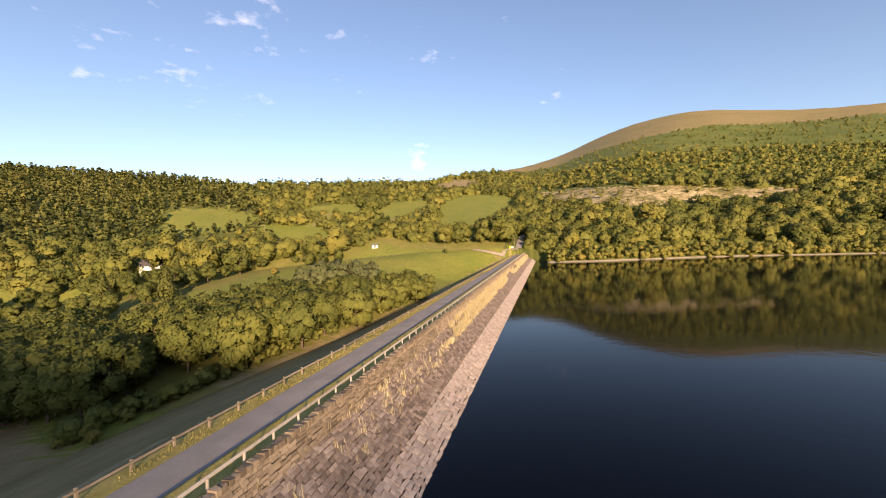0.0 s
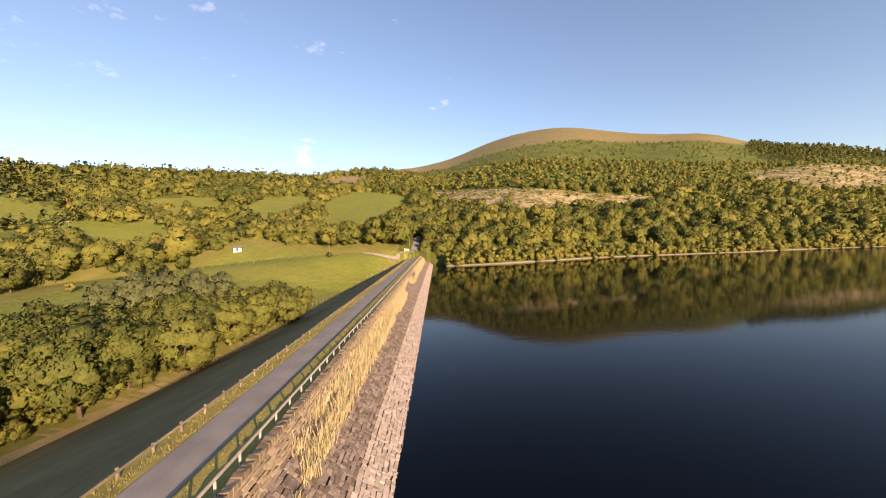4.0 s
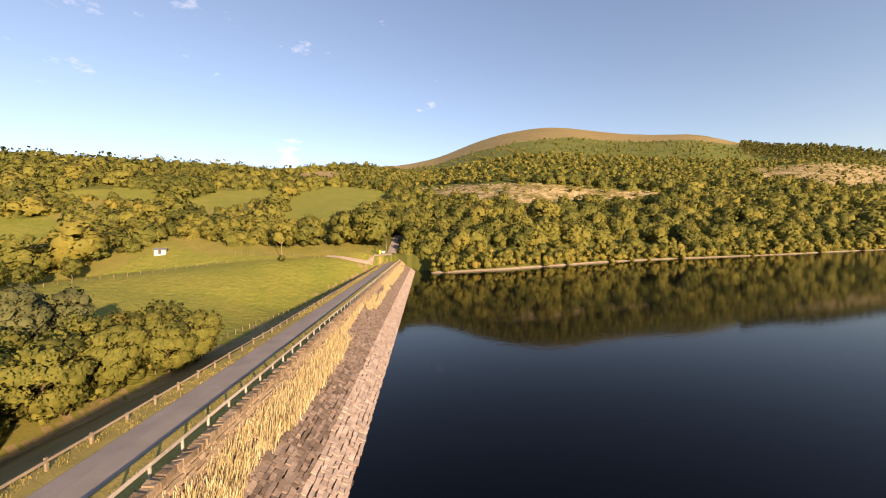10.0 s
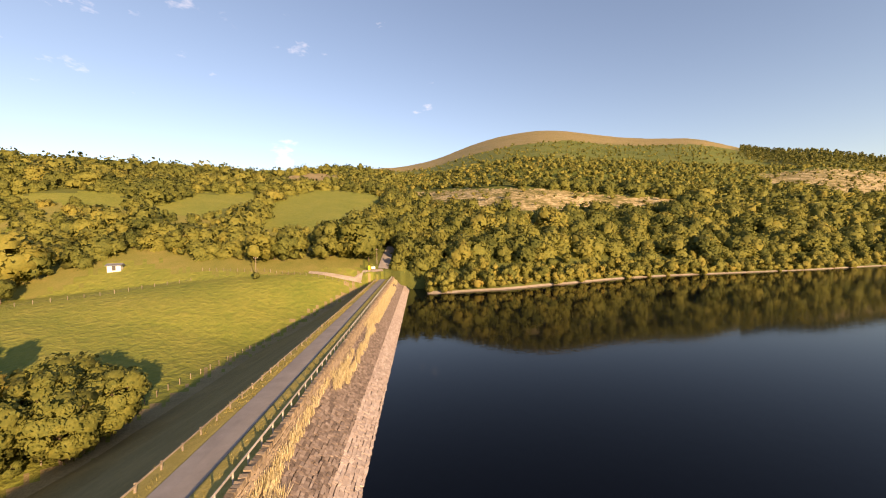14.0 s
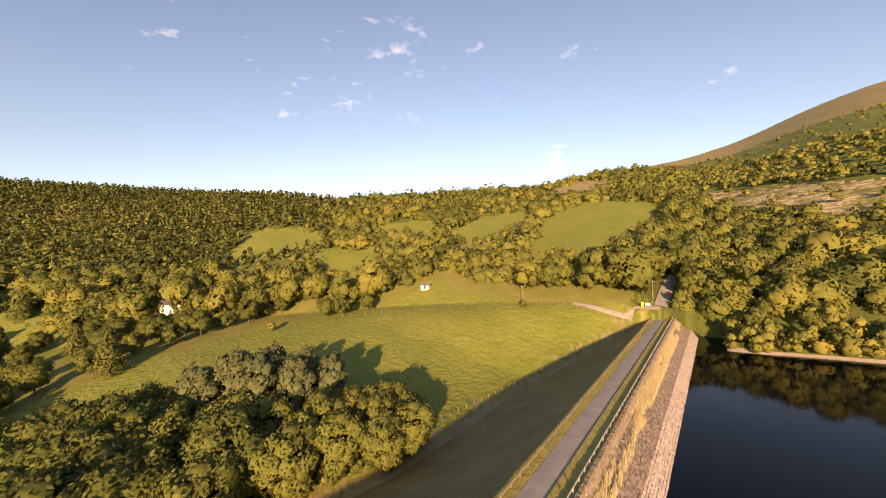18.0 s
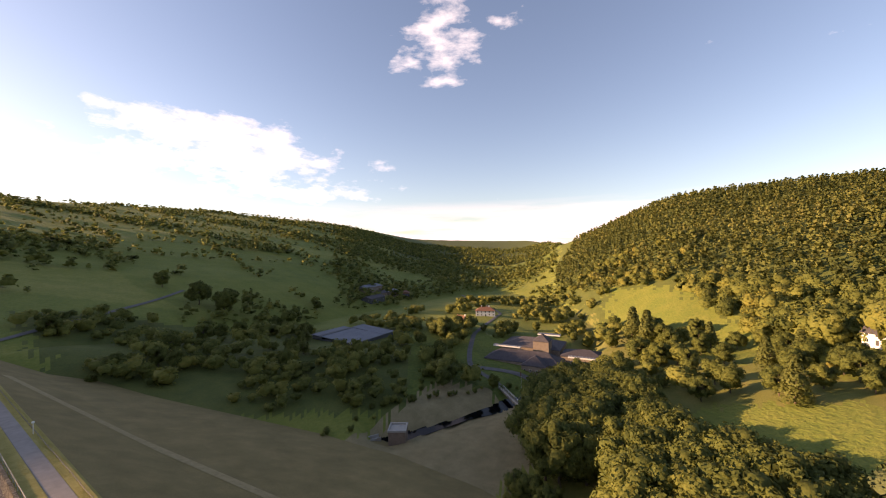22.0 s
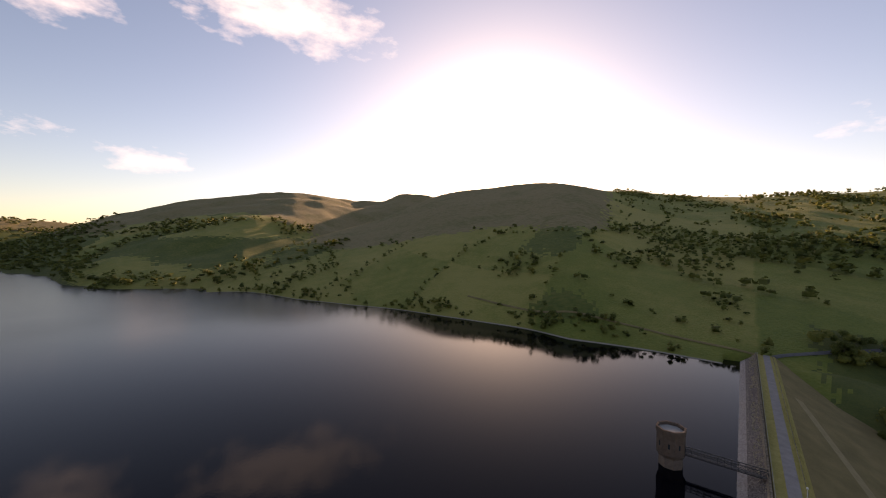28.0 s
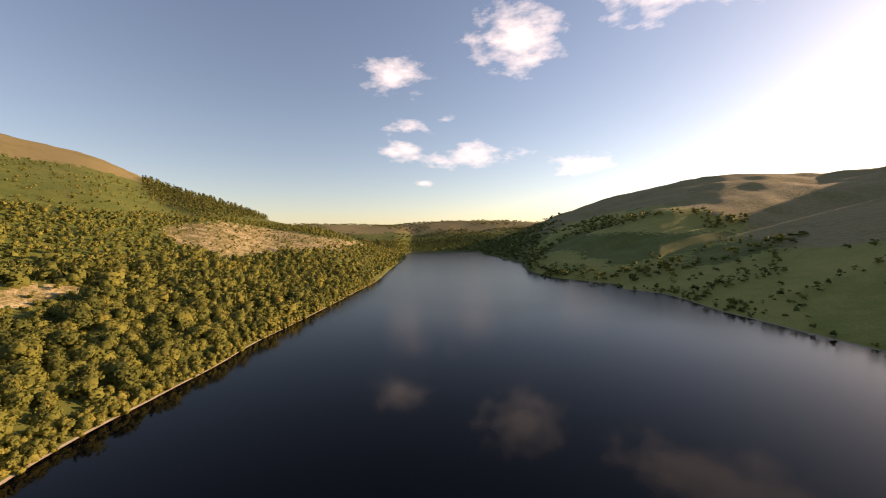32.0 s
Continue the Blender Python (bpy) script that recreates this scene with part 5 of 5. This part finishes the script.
def valve_tower(x, y):
    ob = thing("valve_tower", (x, y, 0), "octagonal brown stone valve tower standing in the water", "tower")
    part("shaft", prism(bmesh.new(), 8, 3.15, -9, 3.0, 2.6), TOWER_STONE, ob, "lower stone shaft")
    bm = bmesh.new()
    prism(bm, 8, 3.0, 2.6, 3.65, 3.7)
    part("corbel", bm, TOWER_STONE, ob)
    part("upper_wall", prism(bmesh.new(), 8, 3.6, 3.7, 3.55, 9.3, False), TOWER_STONE, ob)
    bm = bmesh.new()
    prism(bm, 8, 3.8, 9.3, 3.8, 9.75, False)
    prism(bm, 8, 3.8, 9.75, 3.75, 10.5, False)
    prism(bm, 8, 3.25, 9.6, 3.25, 10.5, False)
    outer = [bm.verts.new((3.75 * math.cos(a), 3.75 * math.sin(a), 10.5)) for a in (radians(22.5) + k * math.tau / 8 for k in range(8))]
    inner = [bm.verts.new((3.25 * math.cos(a), 3.25 * math.sin(a), 10.5)) for a in (radians(22.5) + k * math.tau / 8 for k in range(8))]
    for k in range(8):
        bm.faces.new((outer[k], outer[(k + 1) % 8], inner[(k + 1) % 8], inner[k]))
    prism(bm, 8, 3.8, 9.3, 3.55, 9.28, False)
    part("parapet", bm, TOWER_STONE, ob, "plain stone rim")
    part("roof", prism(bmesh.new(), 8, 3.3, 9.55, 3.0, 9.75), CONCRETE, ob)
    for k in range(8):
        a = k * math.tau / 8
        if k == 4:
            d = part("door", boxed(-.05, .05, -.55, .55, 4.3, 6.5), IRON, ob, "dark iron door")
            d.matrix_basis = Matrix.Translation((-3.32, 0, 0))
        else:
            w = part("window", boxed(-.06, .06, -.20, .20, 5.6, 6.9), PANE, ob, "narrow dark window")
            w.matrix_basis = Matrix.Rotation(a, 4, "Z") @ Matrix.Translation((3.30, 0, 0))
    return ob


valve_tower(22.2, 137.6)


def bar(bm, a, b, w):
    a, b = Vector(a), Vector(b)
    d = (b - a).normalized()
    side = d.cross(Vector((0, 1, 0)))
    side = side.normalized() if side.length > .01 else Vector((1, 0, 0))
    up = d.cross(side)
    ring = [[bm.verts.new(p + side * s * w / 2 + up * t * w / 2) for s, t in ((-1, -1), (1, -1), (1, 1), (-1, 1))] for p in (a, b)]
    for k in range(4):
        bm.faces.new((ring[0][k], ring[0][(k + 1) % 4], ring[1][(k + 1) % 4], ring[1][k]))
    bm.faces.new(ring[0][::-1])
    bm.faces.new(ring[1])
    return bm


def lattice_bridge(x0, x1, y):
    ob = thing("footbridge", (x0, y, 0), "dark iron lattice footbridge from the dam to the tower", "footbridge")
    n, span = 12, x1 - x0
    part("deck", boxed(0, span, -.62, .62, 4.10, 4.18), IRON, ob)
    for s in (-.7, .7):
        part("top_chord", bar(bmesh.new(), (0, s, 5.7), (span, s, 5.7), .17), IRON, ob)
        part("bottom_chord", bar(bmesh.new(), (0, s, 3.95), (span, s, 3.95), .2), IRON, ob)
        for k in range(n + 1):
            x = span * k / n
            part("upright", bar(bmesh.new(), (x, s, 3.95), (x, s, 5.7), .12), IRON, ob)
            if k < n:
                part("brace", bar(bmesh.new(), (x, s, 4.0), (x + span / n, s, 5.65), .09), IRON, ob)
                part("brace", bar(bmesh.new(), (x, s, 5.65), (x + span / n, s, 4.0), .09), IRON, ob)
    part("abutment", boxed(-.5, .9, -1.1, 1.1, 2.2, 4.1, .04), TOWER_STONE, ob, "stone abutment")
    return ob


lattice_bridge(1.9, 18.85, 137.2)


def short_lamp(x, y, z):
    ob = thing("marker_lamp", (x, y, z), "short post with a white globe beside the fence", "lamp post")
    part("post", prism(bmesh.new(), 8, .09, -.3, .06, 2.3), PAINTED, ob)
    bm = bmesh.new()
    bmesh.ops.create_icosphere(bm, subdivisions=2, radius=.26, matrix=Matrix.Translation((0, 0, 2.5)))
    part("globe", bm, WHITE_WALL, ob, "white globe")


short_lamp(-4.45, 141.5, CREST - .1)


# ---- poles, signs and gates at the north end ----
def utility_pole(x, y, h):
    ob = thing("utility_pole", (x, y, ground_z(x, y)), "tall weathered wooden utility pole", "pole", "poles in the field")
    part("shaft", prism(bmesh.new(), 8, .15, -.5, .10, h), GREY_TIMBER, ob)
    part("crossarm", boxed(-.8, .8, -.05, .05, h - .5, h - .36, .01), GREY_TIMBER, ob)
    for s in (-.65, 0, .65):
        part("insulator", prism(bmesh.new(), 6, .05, h - .36, .04, h - .18), PAINTED, ob).location = (s, 0, 0)


utility_pole(-46.5, 385, 7.5)
utility_pole(-5.5, 402, 6.5)
utility_pole(-188, 392, 8.0)


def sign_board(x, y, w, h, z, material, label):
    ob = thing("sign", (x, y, ground_z(x, y)), label, "sign", "signs at the dam's end")
    part("post", boxed(-.05, .05, -.05, .05, -.3, z + h, .01), GREY_TIMBER, ob)
    part("board", boxed(-w / 2, w / 2, -.09, -.055, z, z + h, .008), material, ob)


YELLOW = surface("yellow_board", [(.3, (.62, .46, .03)), (.7, (.72, .55, .05))], .4, rough=.5, bump=.05)
sign_board(-7.6, 394.5, .8, 1.7, .6, YELLOW, "tall yellow notice board on a post")
sign_board(-6.2, 395.5, 1.5, .9, .7, WHITE_WALL, "white notice board with plain grey bars")


# ---- buildings ----
def building(name, x, y, lx, ly, wall_h, roof_h, turn, wall, roof, label, category, hip=True, rows=1, cols=(5, 3), chimneys=0, z=None, over=.4, group=""):
    """Walls, a hipped or gabled roof, windows with frames and sills on all sides, a door, chimneys."""
    ob = thing(name, (x, y, ground_z(x, y) if z is None else z), label, category, group, turn)
    part("wall", boxed(-lx / 2, lx / 2, -ly / 2, ly / 2, -3.0, wall_h), wall, ob)
    bm = bmesh.new()
    a, b, inset = lx / 2 + over, ly / 2 + over, (min(ly / 2 + over, lx / 2 - .5) if hip else 0)
    eave = [bm.verts.new(p) for p in ((-a, -b, wall_h - .05), (a, -b, wall_h - .05), (a, b, wall_h - .05), (-a, b, wall_h - .05))]
    drip = [bm.verts.new((v.co.x, v.co.y, wall_h - .28)) for v in eave]
    r0, r1 = bm.verts.new((-a + inset, 0, wall_h + roof_h)), bm.verts.new((a - inset, 0, wall_h + roof_h))
    for f in ((eave[0], eave[1], r1, r0), (eave[2], eave[3], r0, r1), (eave[1], eave[2], r1), (eave[3], eave[0], r0), drip[::-1]):
        bm.faces.new(f)
    for k in range(4):
        bm.faces.new((drip[k], drip[(k + 1) % 4], eave[(k + 1) % 4], eave[k]))
    part("roof", bm, roof, ob)
    part("ridge", boxed(-a + inset, a - inset, -.12, .12, wall_h + roof_h - .06, wall_h + roof_h + .1, .03), roof, ob)
    pane = boxed(-.5, .5, -.02, .02, 0, 1.2)
    frame_bm = bmesh.new()
    for q in ((-.58, -.5, 0, 1.2), (.5, .58, 0, 1.2), (-.58, .58, 1.2, 1.28), (-.03, .03, 0, 1.2)):
        box(frame_bm, q[0], q[1], -.05, .03, q[2], q[3])
    sill_bm = boxed(-.65, .65, -.12, .03, -.1, 0)
    meshes = {}
    for key, bm, m in (("pane", pane, PANE), ("frame", frame_bm, PAINTED), ("sill", sill_bm, CONCRETE)):
        me = bpy.data.meshes.new(key)
        bm.to_mesh(me)
        bm.free()
        me.materials.append(m)
        meshes[key] = me
    for side in range(4):
        n = cols[side % 2]
        half, depth = ((lx, ly) if side % 2 == 0 else (ly, lx))
        for r in range(rows):
            for k in range(n):
                if side == 0 and r == 0 and k == n // 2:
                    continue
                u = (k + .5) / n * half - half / 2
                w = new("window", meshes["pane"])
                w.parent = ob
                w.matrix_basis = Matrix.Rotation(side * math.pi / 2, 4, "Z") @ Matrix.Translation((u, -depth / 2 - .025, .95 + r * 2.6))
                for key in ("frame", "sill"):
                    s = new(key, meshes[key])
                    s.parent = w
    door = part("door", boxed(-.5, .5, -.06, .02, 0, 2.05), IRON, ob, "dark panelled door")
    door.location = ((cols[0] // 2 + .5) / max(cols[0], 1) * lx - lx / 2 if cols[0] else 0, -ly / 2 - .02, 0)
    for k in range(chimneys):
        c = part("chimney", boxed(-.45, .45, -.35, .35, 0, 2.0, .03), wall, ob)
        c.location = ((-1 if k else 1) * (a - inset - .8), 0, wall_h + roof_h - .8)
    return ob


def rooflight(x, y, z, lx, ly, turn, label):
    ob = thing("rooflight", (x, y, z), label, "rooflight", "rooflights on the waterworks", turn)
    part("kerb", boxed(-lx / 2, lx / 2, -ly / 2, ly / 2, -.6, .25, .03), PAINTED, ob)
    n = max(2, int(lx / 2))
    for k in range(n):
        part("pane", boxed(-lx / 2 + lx * k / n + .08, -lx / 2 + lx * (k + 1) / n - .08, -ly / 2 + .1, ly / 2 - .1, .25, .3), METAL_ROOF, ob)


W = -30.2
building("waterworks_building", -206, 172, 46, 17, 4.2, 5.0, 96, BUFF_WALL, SLATE, "long low waterworks building with a hipped slate roof", "building", True, 1, (14, 4), z=W)
building("waterworks_building", -199, 182, 12, 14, 4.4, 4.6, 6, BUFF_WALL, SLATE, "projecting porch wing with a hipped slate roof", "building", True, 1, (4, 4), z=W)
building("waterworks_building", -196, 205, 15, 13, 4.0, 3.6, 96, BUFF_WALL, SLATE, "end wing of the waterworks with pale walls", "building", True, 1, (4, 3), z=W)
building("waterworks_building", -240, 166, 40, 26, 5.5, 4.2, 96, BUFF_WALL, SLATE, "rear waterworks hall with a broad slate roof", "building", True, 1, (9, 6), z=W)
building("waterworks_turret_house", -226, 177, 10, 10, 12.0, 4.0, 6, BUFF_WALL, SLATE, "square pale waterworks tower with a pyramid slate roof", "building", True, 1, (2, 2), z=W)
building("waterworks_building", -232, 202, 26, 18, 4.4, 3.0, 96, BUFF_WALL, SLATE, "low slate-roofed annex beside the waterworks", "building", True, 1, (6, 4), z=W)
rooflight(-212, 158, W + 9.0, 18, 3.0, 96, "long white-framed rooflight on a slate roof")
rooflight(-214, 206, W + 7.2, 18, 3.0, 96, "pale flat rooflight on the waterworks")
rooflight(-256, 172, W + 9.2, 16, 5.0, 96, "white box rooflight on the rear roof")


def filter_house(x, y, turn):
    ob = thing("filter_house", (x, y, -22.5), "large dark-clad shed with a pale grey sheet roof", "industrial shed", "", turn)
    part("wall", boxed(-21, 21, -19, 19, -4, 5.6), DARK_CLAD, ob)
    bm = bmesh.new()
    for x0, x1, y0, y1 in ((-21.5, 9, -19.5, 19.5), (9, 21.5, -19.5, 11)):
        q = [bm.verts.new(p) for p in ((x0, y0, 5.4), (x1, y0, 5.4), (x1, y1, 8.0), (x0, y1, 8.0), (x0, y0, 5.8), (x1, y0, 5.8), (x1, y1, 8.4), (x0, y1, 8.4))]
        for f in ((3, 2, 1, 0), (4, 5, 6, 7), (0, 1, 5, 4), (1, 2, 6, 5), (2, 3, 7, 6), (3, 0, 4, 7)):
            bm.faces.new([q[i] for i in f])
    part("roof", bm, METAL_ROOF, ob, "pale grey sheet roof")
    part("rear_wall", boxed(-21, 9, 10, 19, 0, 8.0), DARK_CLAD, ob)
    part("plinth", boxed(-21.2, 21.2, -19.2, 19.2, -4, .9), CONCRETE, ob)
    part("door", boxed(-20, -16.5, -19.12, -19, 0, 4.2), METAL_ROOF, ob, "pale roller door")
    part("lean_to", boxed(-6, 12, -22, -19, -3, 1.8, .05), CONCRETE, ob)


filter_house(-172, 58, 184)
building("white_house", -318, 88, 19, 10, 5.2, 3.4, 117, WHITE_WALL, RED_ROOF, "white two-storey house with a brown hipped roof", "house", True, 2, (5, 3), 2)
building("lodge", -268, 90, 11, 7, 3.4, 3.6, 70, WHITE_WALL, RED_ROOF, "small white lodge with an orange-brown gabled roof", "house", False, 1, (3, 2), 1)
building("cottage", -205, 322, 10, 6.5, 4.6, 3.4, 40, WHITE_WALL, SLATE, "white cottage with a steep slate roof among trees", "house", False, 2, (3, 2), 1)
building("cottage_outhouse", -190, 330, 8, 5, 2.6, 2.2, 70, BUFF_WALL, SLATE, "low stone outhouse beside the cottage", "outhouse", False, 1, (2, 1))
for k, (bx, by, lx, ly, h, t) in enumerate(((-372, -128, 44, 20, 5, 12), (-338, -86, 34, 15, 4.5, 12), (-400, -106, 26, 16, 5, 40), (-418, -98, 24, 12, 4.5, 40), (-372, -104, 18, 10, 4, 12))):
    building("farm_shed", bx, by, lx, ly, h, 3.0, t, (BUFF_WALL, DARK_CLAD)[k % 2], (METAL_ROOF, SLATE, METAL_ROOF, RED_ROOF, SLATE)[k], "farm shed with a grey sheet roof and open yard side", "barn", False, 1, (4, 2), group="farm buildings across the valley")
building("field_shed", -94.5, 385.2, 3.8, 2.4, 1.9, .5, 20, PAINTED, METAL_ROOF, "small white field shed at the wood's edge", "shed", False, 1, (0, 0))


def valve_hut(x, y):
    ob = thing("valve_house", (x, y, -29.6), "square stone valve house with a flat parapet roof", "outhouse", "", 32)
    part("wall", boxed(-3.2, 3.2, -3.2, 3.2, -2, 4.6, .05), TOWER_STONE, ob)
    bm = bmesh.new()
    for q in ((-3.45, 3.45, -3.45, -2.9), (-3.45, 3.45, 2.9, 3.45), (-3.45, -2.9, -2.9, 2.9), (2.9, 3.45, -2.9, 2.9)):
        box(bm, *q, 4.6, 5.3, .03)
    part("parapet", bm, CONCRETE, ob, "pale coping parapet")
    part("roof", boxed(-2.9, 2.9, -2.9, 2.9, 4.5, 4.75), CONCRETE, ob)
    part("door", boxed(-.6, .6, -3.27, -3.2, 0, 2.2), IRON, ob)


valve_hut(-93.5, 166)


def channel(name, x0, y0, x1, y1, wide, z, label, wet):
    """A walled concrete channel with a floor, and foaming water where wet."""
    d = math.hypot(x1 - x0, y1 - y0)
    ob = thing(name, (x0, y0, z), label, "channel", "", math.degrees(math.atan2(y1 - y0, x1 - x0)))
    part("side_wall", boxed(0, d, -wide / 2 - .4, -wide / 2, -2, 1.2, .04), CONCRETE, ob)
    part("side_wall", boxed(0, d, wide / 2, wide / 2 + .4, -2, 1.2, .04), CONCRETE, ob)
    part("floor", boxed(0, d, -wide / 2, wide / 2, -2, -.2), CONCRETE, ob)
    if wet:
        bm = bmesh.new()
        bmesh.ops.create_grid(bm, x_segments=24, y_segments=6, size=.5)
        g = random.Random(3)
        for v in bm.verts:
            v.co = (d * .5 + v.co.x * d * .96, v.co.y * wide * .94, -.1 + g.uniform(0, .14))
        part("foam", bm, WHITE_WALL, ob, "white foaming water")


channel("weir_channel", -80, 152, -92, 158, 2.4, -30.2, "concrete weir channel with white running water", True)
channel("wing_wall", -74, 141, -80, 152, 1.2, -28.4, "curved concrete wing wall at the weir", False)
channel("sluice", -112, 150, -120, 143, 1.6, -29.6, "narrow white-walled sluice channel", True)


def plank_bridge(x0, y0, x1, y1, z):
    d = math.hypot(x1 - x0, y1 - y0)
    ob = thing("stream_bridge", (x0, y0, z), "narrow timber footbridge with white handrails over the stream", "footbridge", "", math.degrees(math.atan2(y1 - y0, x1 - x0)))
    n = 30
    plank = part("plank", boxed(0, d / n * .92, -1.1, 1.1, -.06, .06, .01), GREY_TIMBER, ob)
    for k in range(1, n):
        p = new("plank", plank.data)
        p.parent = ob
        p.location = (d * k / n, 0, 0)
    for s in (-1.1, 1.1):
        part("beam", boxed(0, d, s - .12, s + .12, -.5, -.07), GREY_TIMBER, ob)
        part("handrail", boxed(0, d, s - .05, s + .05, 1.0, 1.1), PAINTED, ob, "white handrail")
        part("midrail", boxed(0, d, s - .04, s + .04, .5, .57), PAINTED, ob)
        for k in range(9):
            part("post", boxed(-.05, .05, s - .05, s + .05, -.3, 1.0), PAINTED, ob).location = (d * k / 8, 0, 0)
    for k in (0, d):
        part("abutment", boxed(k - .6, k + .6, -1.5, 1.5, -3, -.1, .05), TOWER_STONE, ob)


plank_bridge(-160, 177.5, -140, 198, -28.6)


def flagpole(x, y):
    ob = thing("flagpole", (x, y, ground_z(x, y)), "white flagpole with an orange and white flag hanging", "flagpole")
    part("pole", prism(bmesh.new(), 8, .09, -.3, .05, 9.5), PAINTED, ob)
    bm = bmesh.new()
    bmesh.ops.create_grid(bm, x_segments=10, y_segments=8, size=.5)
    for v in bm.verts:
        v.co = (.06 + (v.co.x + .5) * .8, .12 * math.sin(v.co.x * 9 + v.co.y * 3), 7.9 + v.co.y * 2.6 - v.co.x * .6)
    part("flag", bm, RED_ROOF, ob, "hanging orange flag")


flagpole(-171, 184)


# ---- dry grass along the dam ----
def blades(name, x0, x1, dens, tall, seed, zf, label, y0=Y0, y1=Y1, material=STRAW, clump=6.0):
    g = np.random.default_rng(seed)
    n = int((x1 - x0) * (y1 - y0) * dens)
    x, y = g.uniform(x0, x1, n), g.uniform(y0, y1, n)
    thick = .5 + .5 * roll(x * 6, y, clump, seed) + .25 * roll(x * 9, y, clump * .3, seed + 2)
    x, y = x[thick > .40], y[thick > .40]
    n = len(x)
    k = 7
    bx = np.repeat(x, k) + g.normal(0, .10, n * k)
    by = np.repeat(y, k) + g.normal(0, .12, n * k)
    h = np.repeat(tall * g.uniform(.55, 1.25, n), k) * g.uniform(.6, 1.1, n * k)
    a = g.uniform(0, 6.283, n * k)
    w = h * .028 + .008
    lean = g.normal(0, .22, (n * k, 2)) * h[:, None]
    z = zf(bx) - .05
    dx, dy = np.cos(a) * w, np.sin(a) * w
    v = np.stack([np.stack([bx - dx, by - dy, z], 1), np.stack([bx + dx, by + dy, z], 1),
                  np.stack([bx + dx * .4 + lean[:, 0], by + dy * .4 + lean[:, 1], z + h], 1), np.stack([bx - dx * .4 + lean[:, 0], by - dy * .4 + lean[:, 1], z + h], 1)], 1)
    ob = new(name, quad_mesh(name, v.reshape(-1, 3), np.arange(n * k * 4).reshape(-1, 4), material))
    return tagged(ob, label, "grass", kind="stuff")


GREEN_BLADES = surface("verge_blades", [(.2, (.21, .19, .045)), (.5, (.36, .30, .085)), (.8, (.50, .42, .17))], .6, grain=4, by_island=.7, bump=0, thin=.3)
slope_z = lambda x: 3.62 - (x - 2.15) * .627
blades("dry_grass", 2.05, 3.9, 24.0, .70, 41, slope_z, "tall dry golden grass growing between the slabs", 204, Y1)
blades("dry_grass", 2.0, 4.4, 2.4, .52, 42, slope_z, "scattered tufts of dry golden grass on the slabs", Y0, 204)
blades("verge_grass", -.95, 1.0, 6.0, .16, 43, lambda x: x * 0 + CREST - .05, "short yellow-green verge grass by the railing", 60, Y1, GREEN_BLADES)
blades("verge_grass", -5.6, -3.8, 14.0, .17, 44, lambda x: x * 0 + CREST - .05 + (x + 4) * .093, "short yellow-green verge grass by the fence", 60, Y1, GREEN_BLADES)
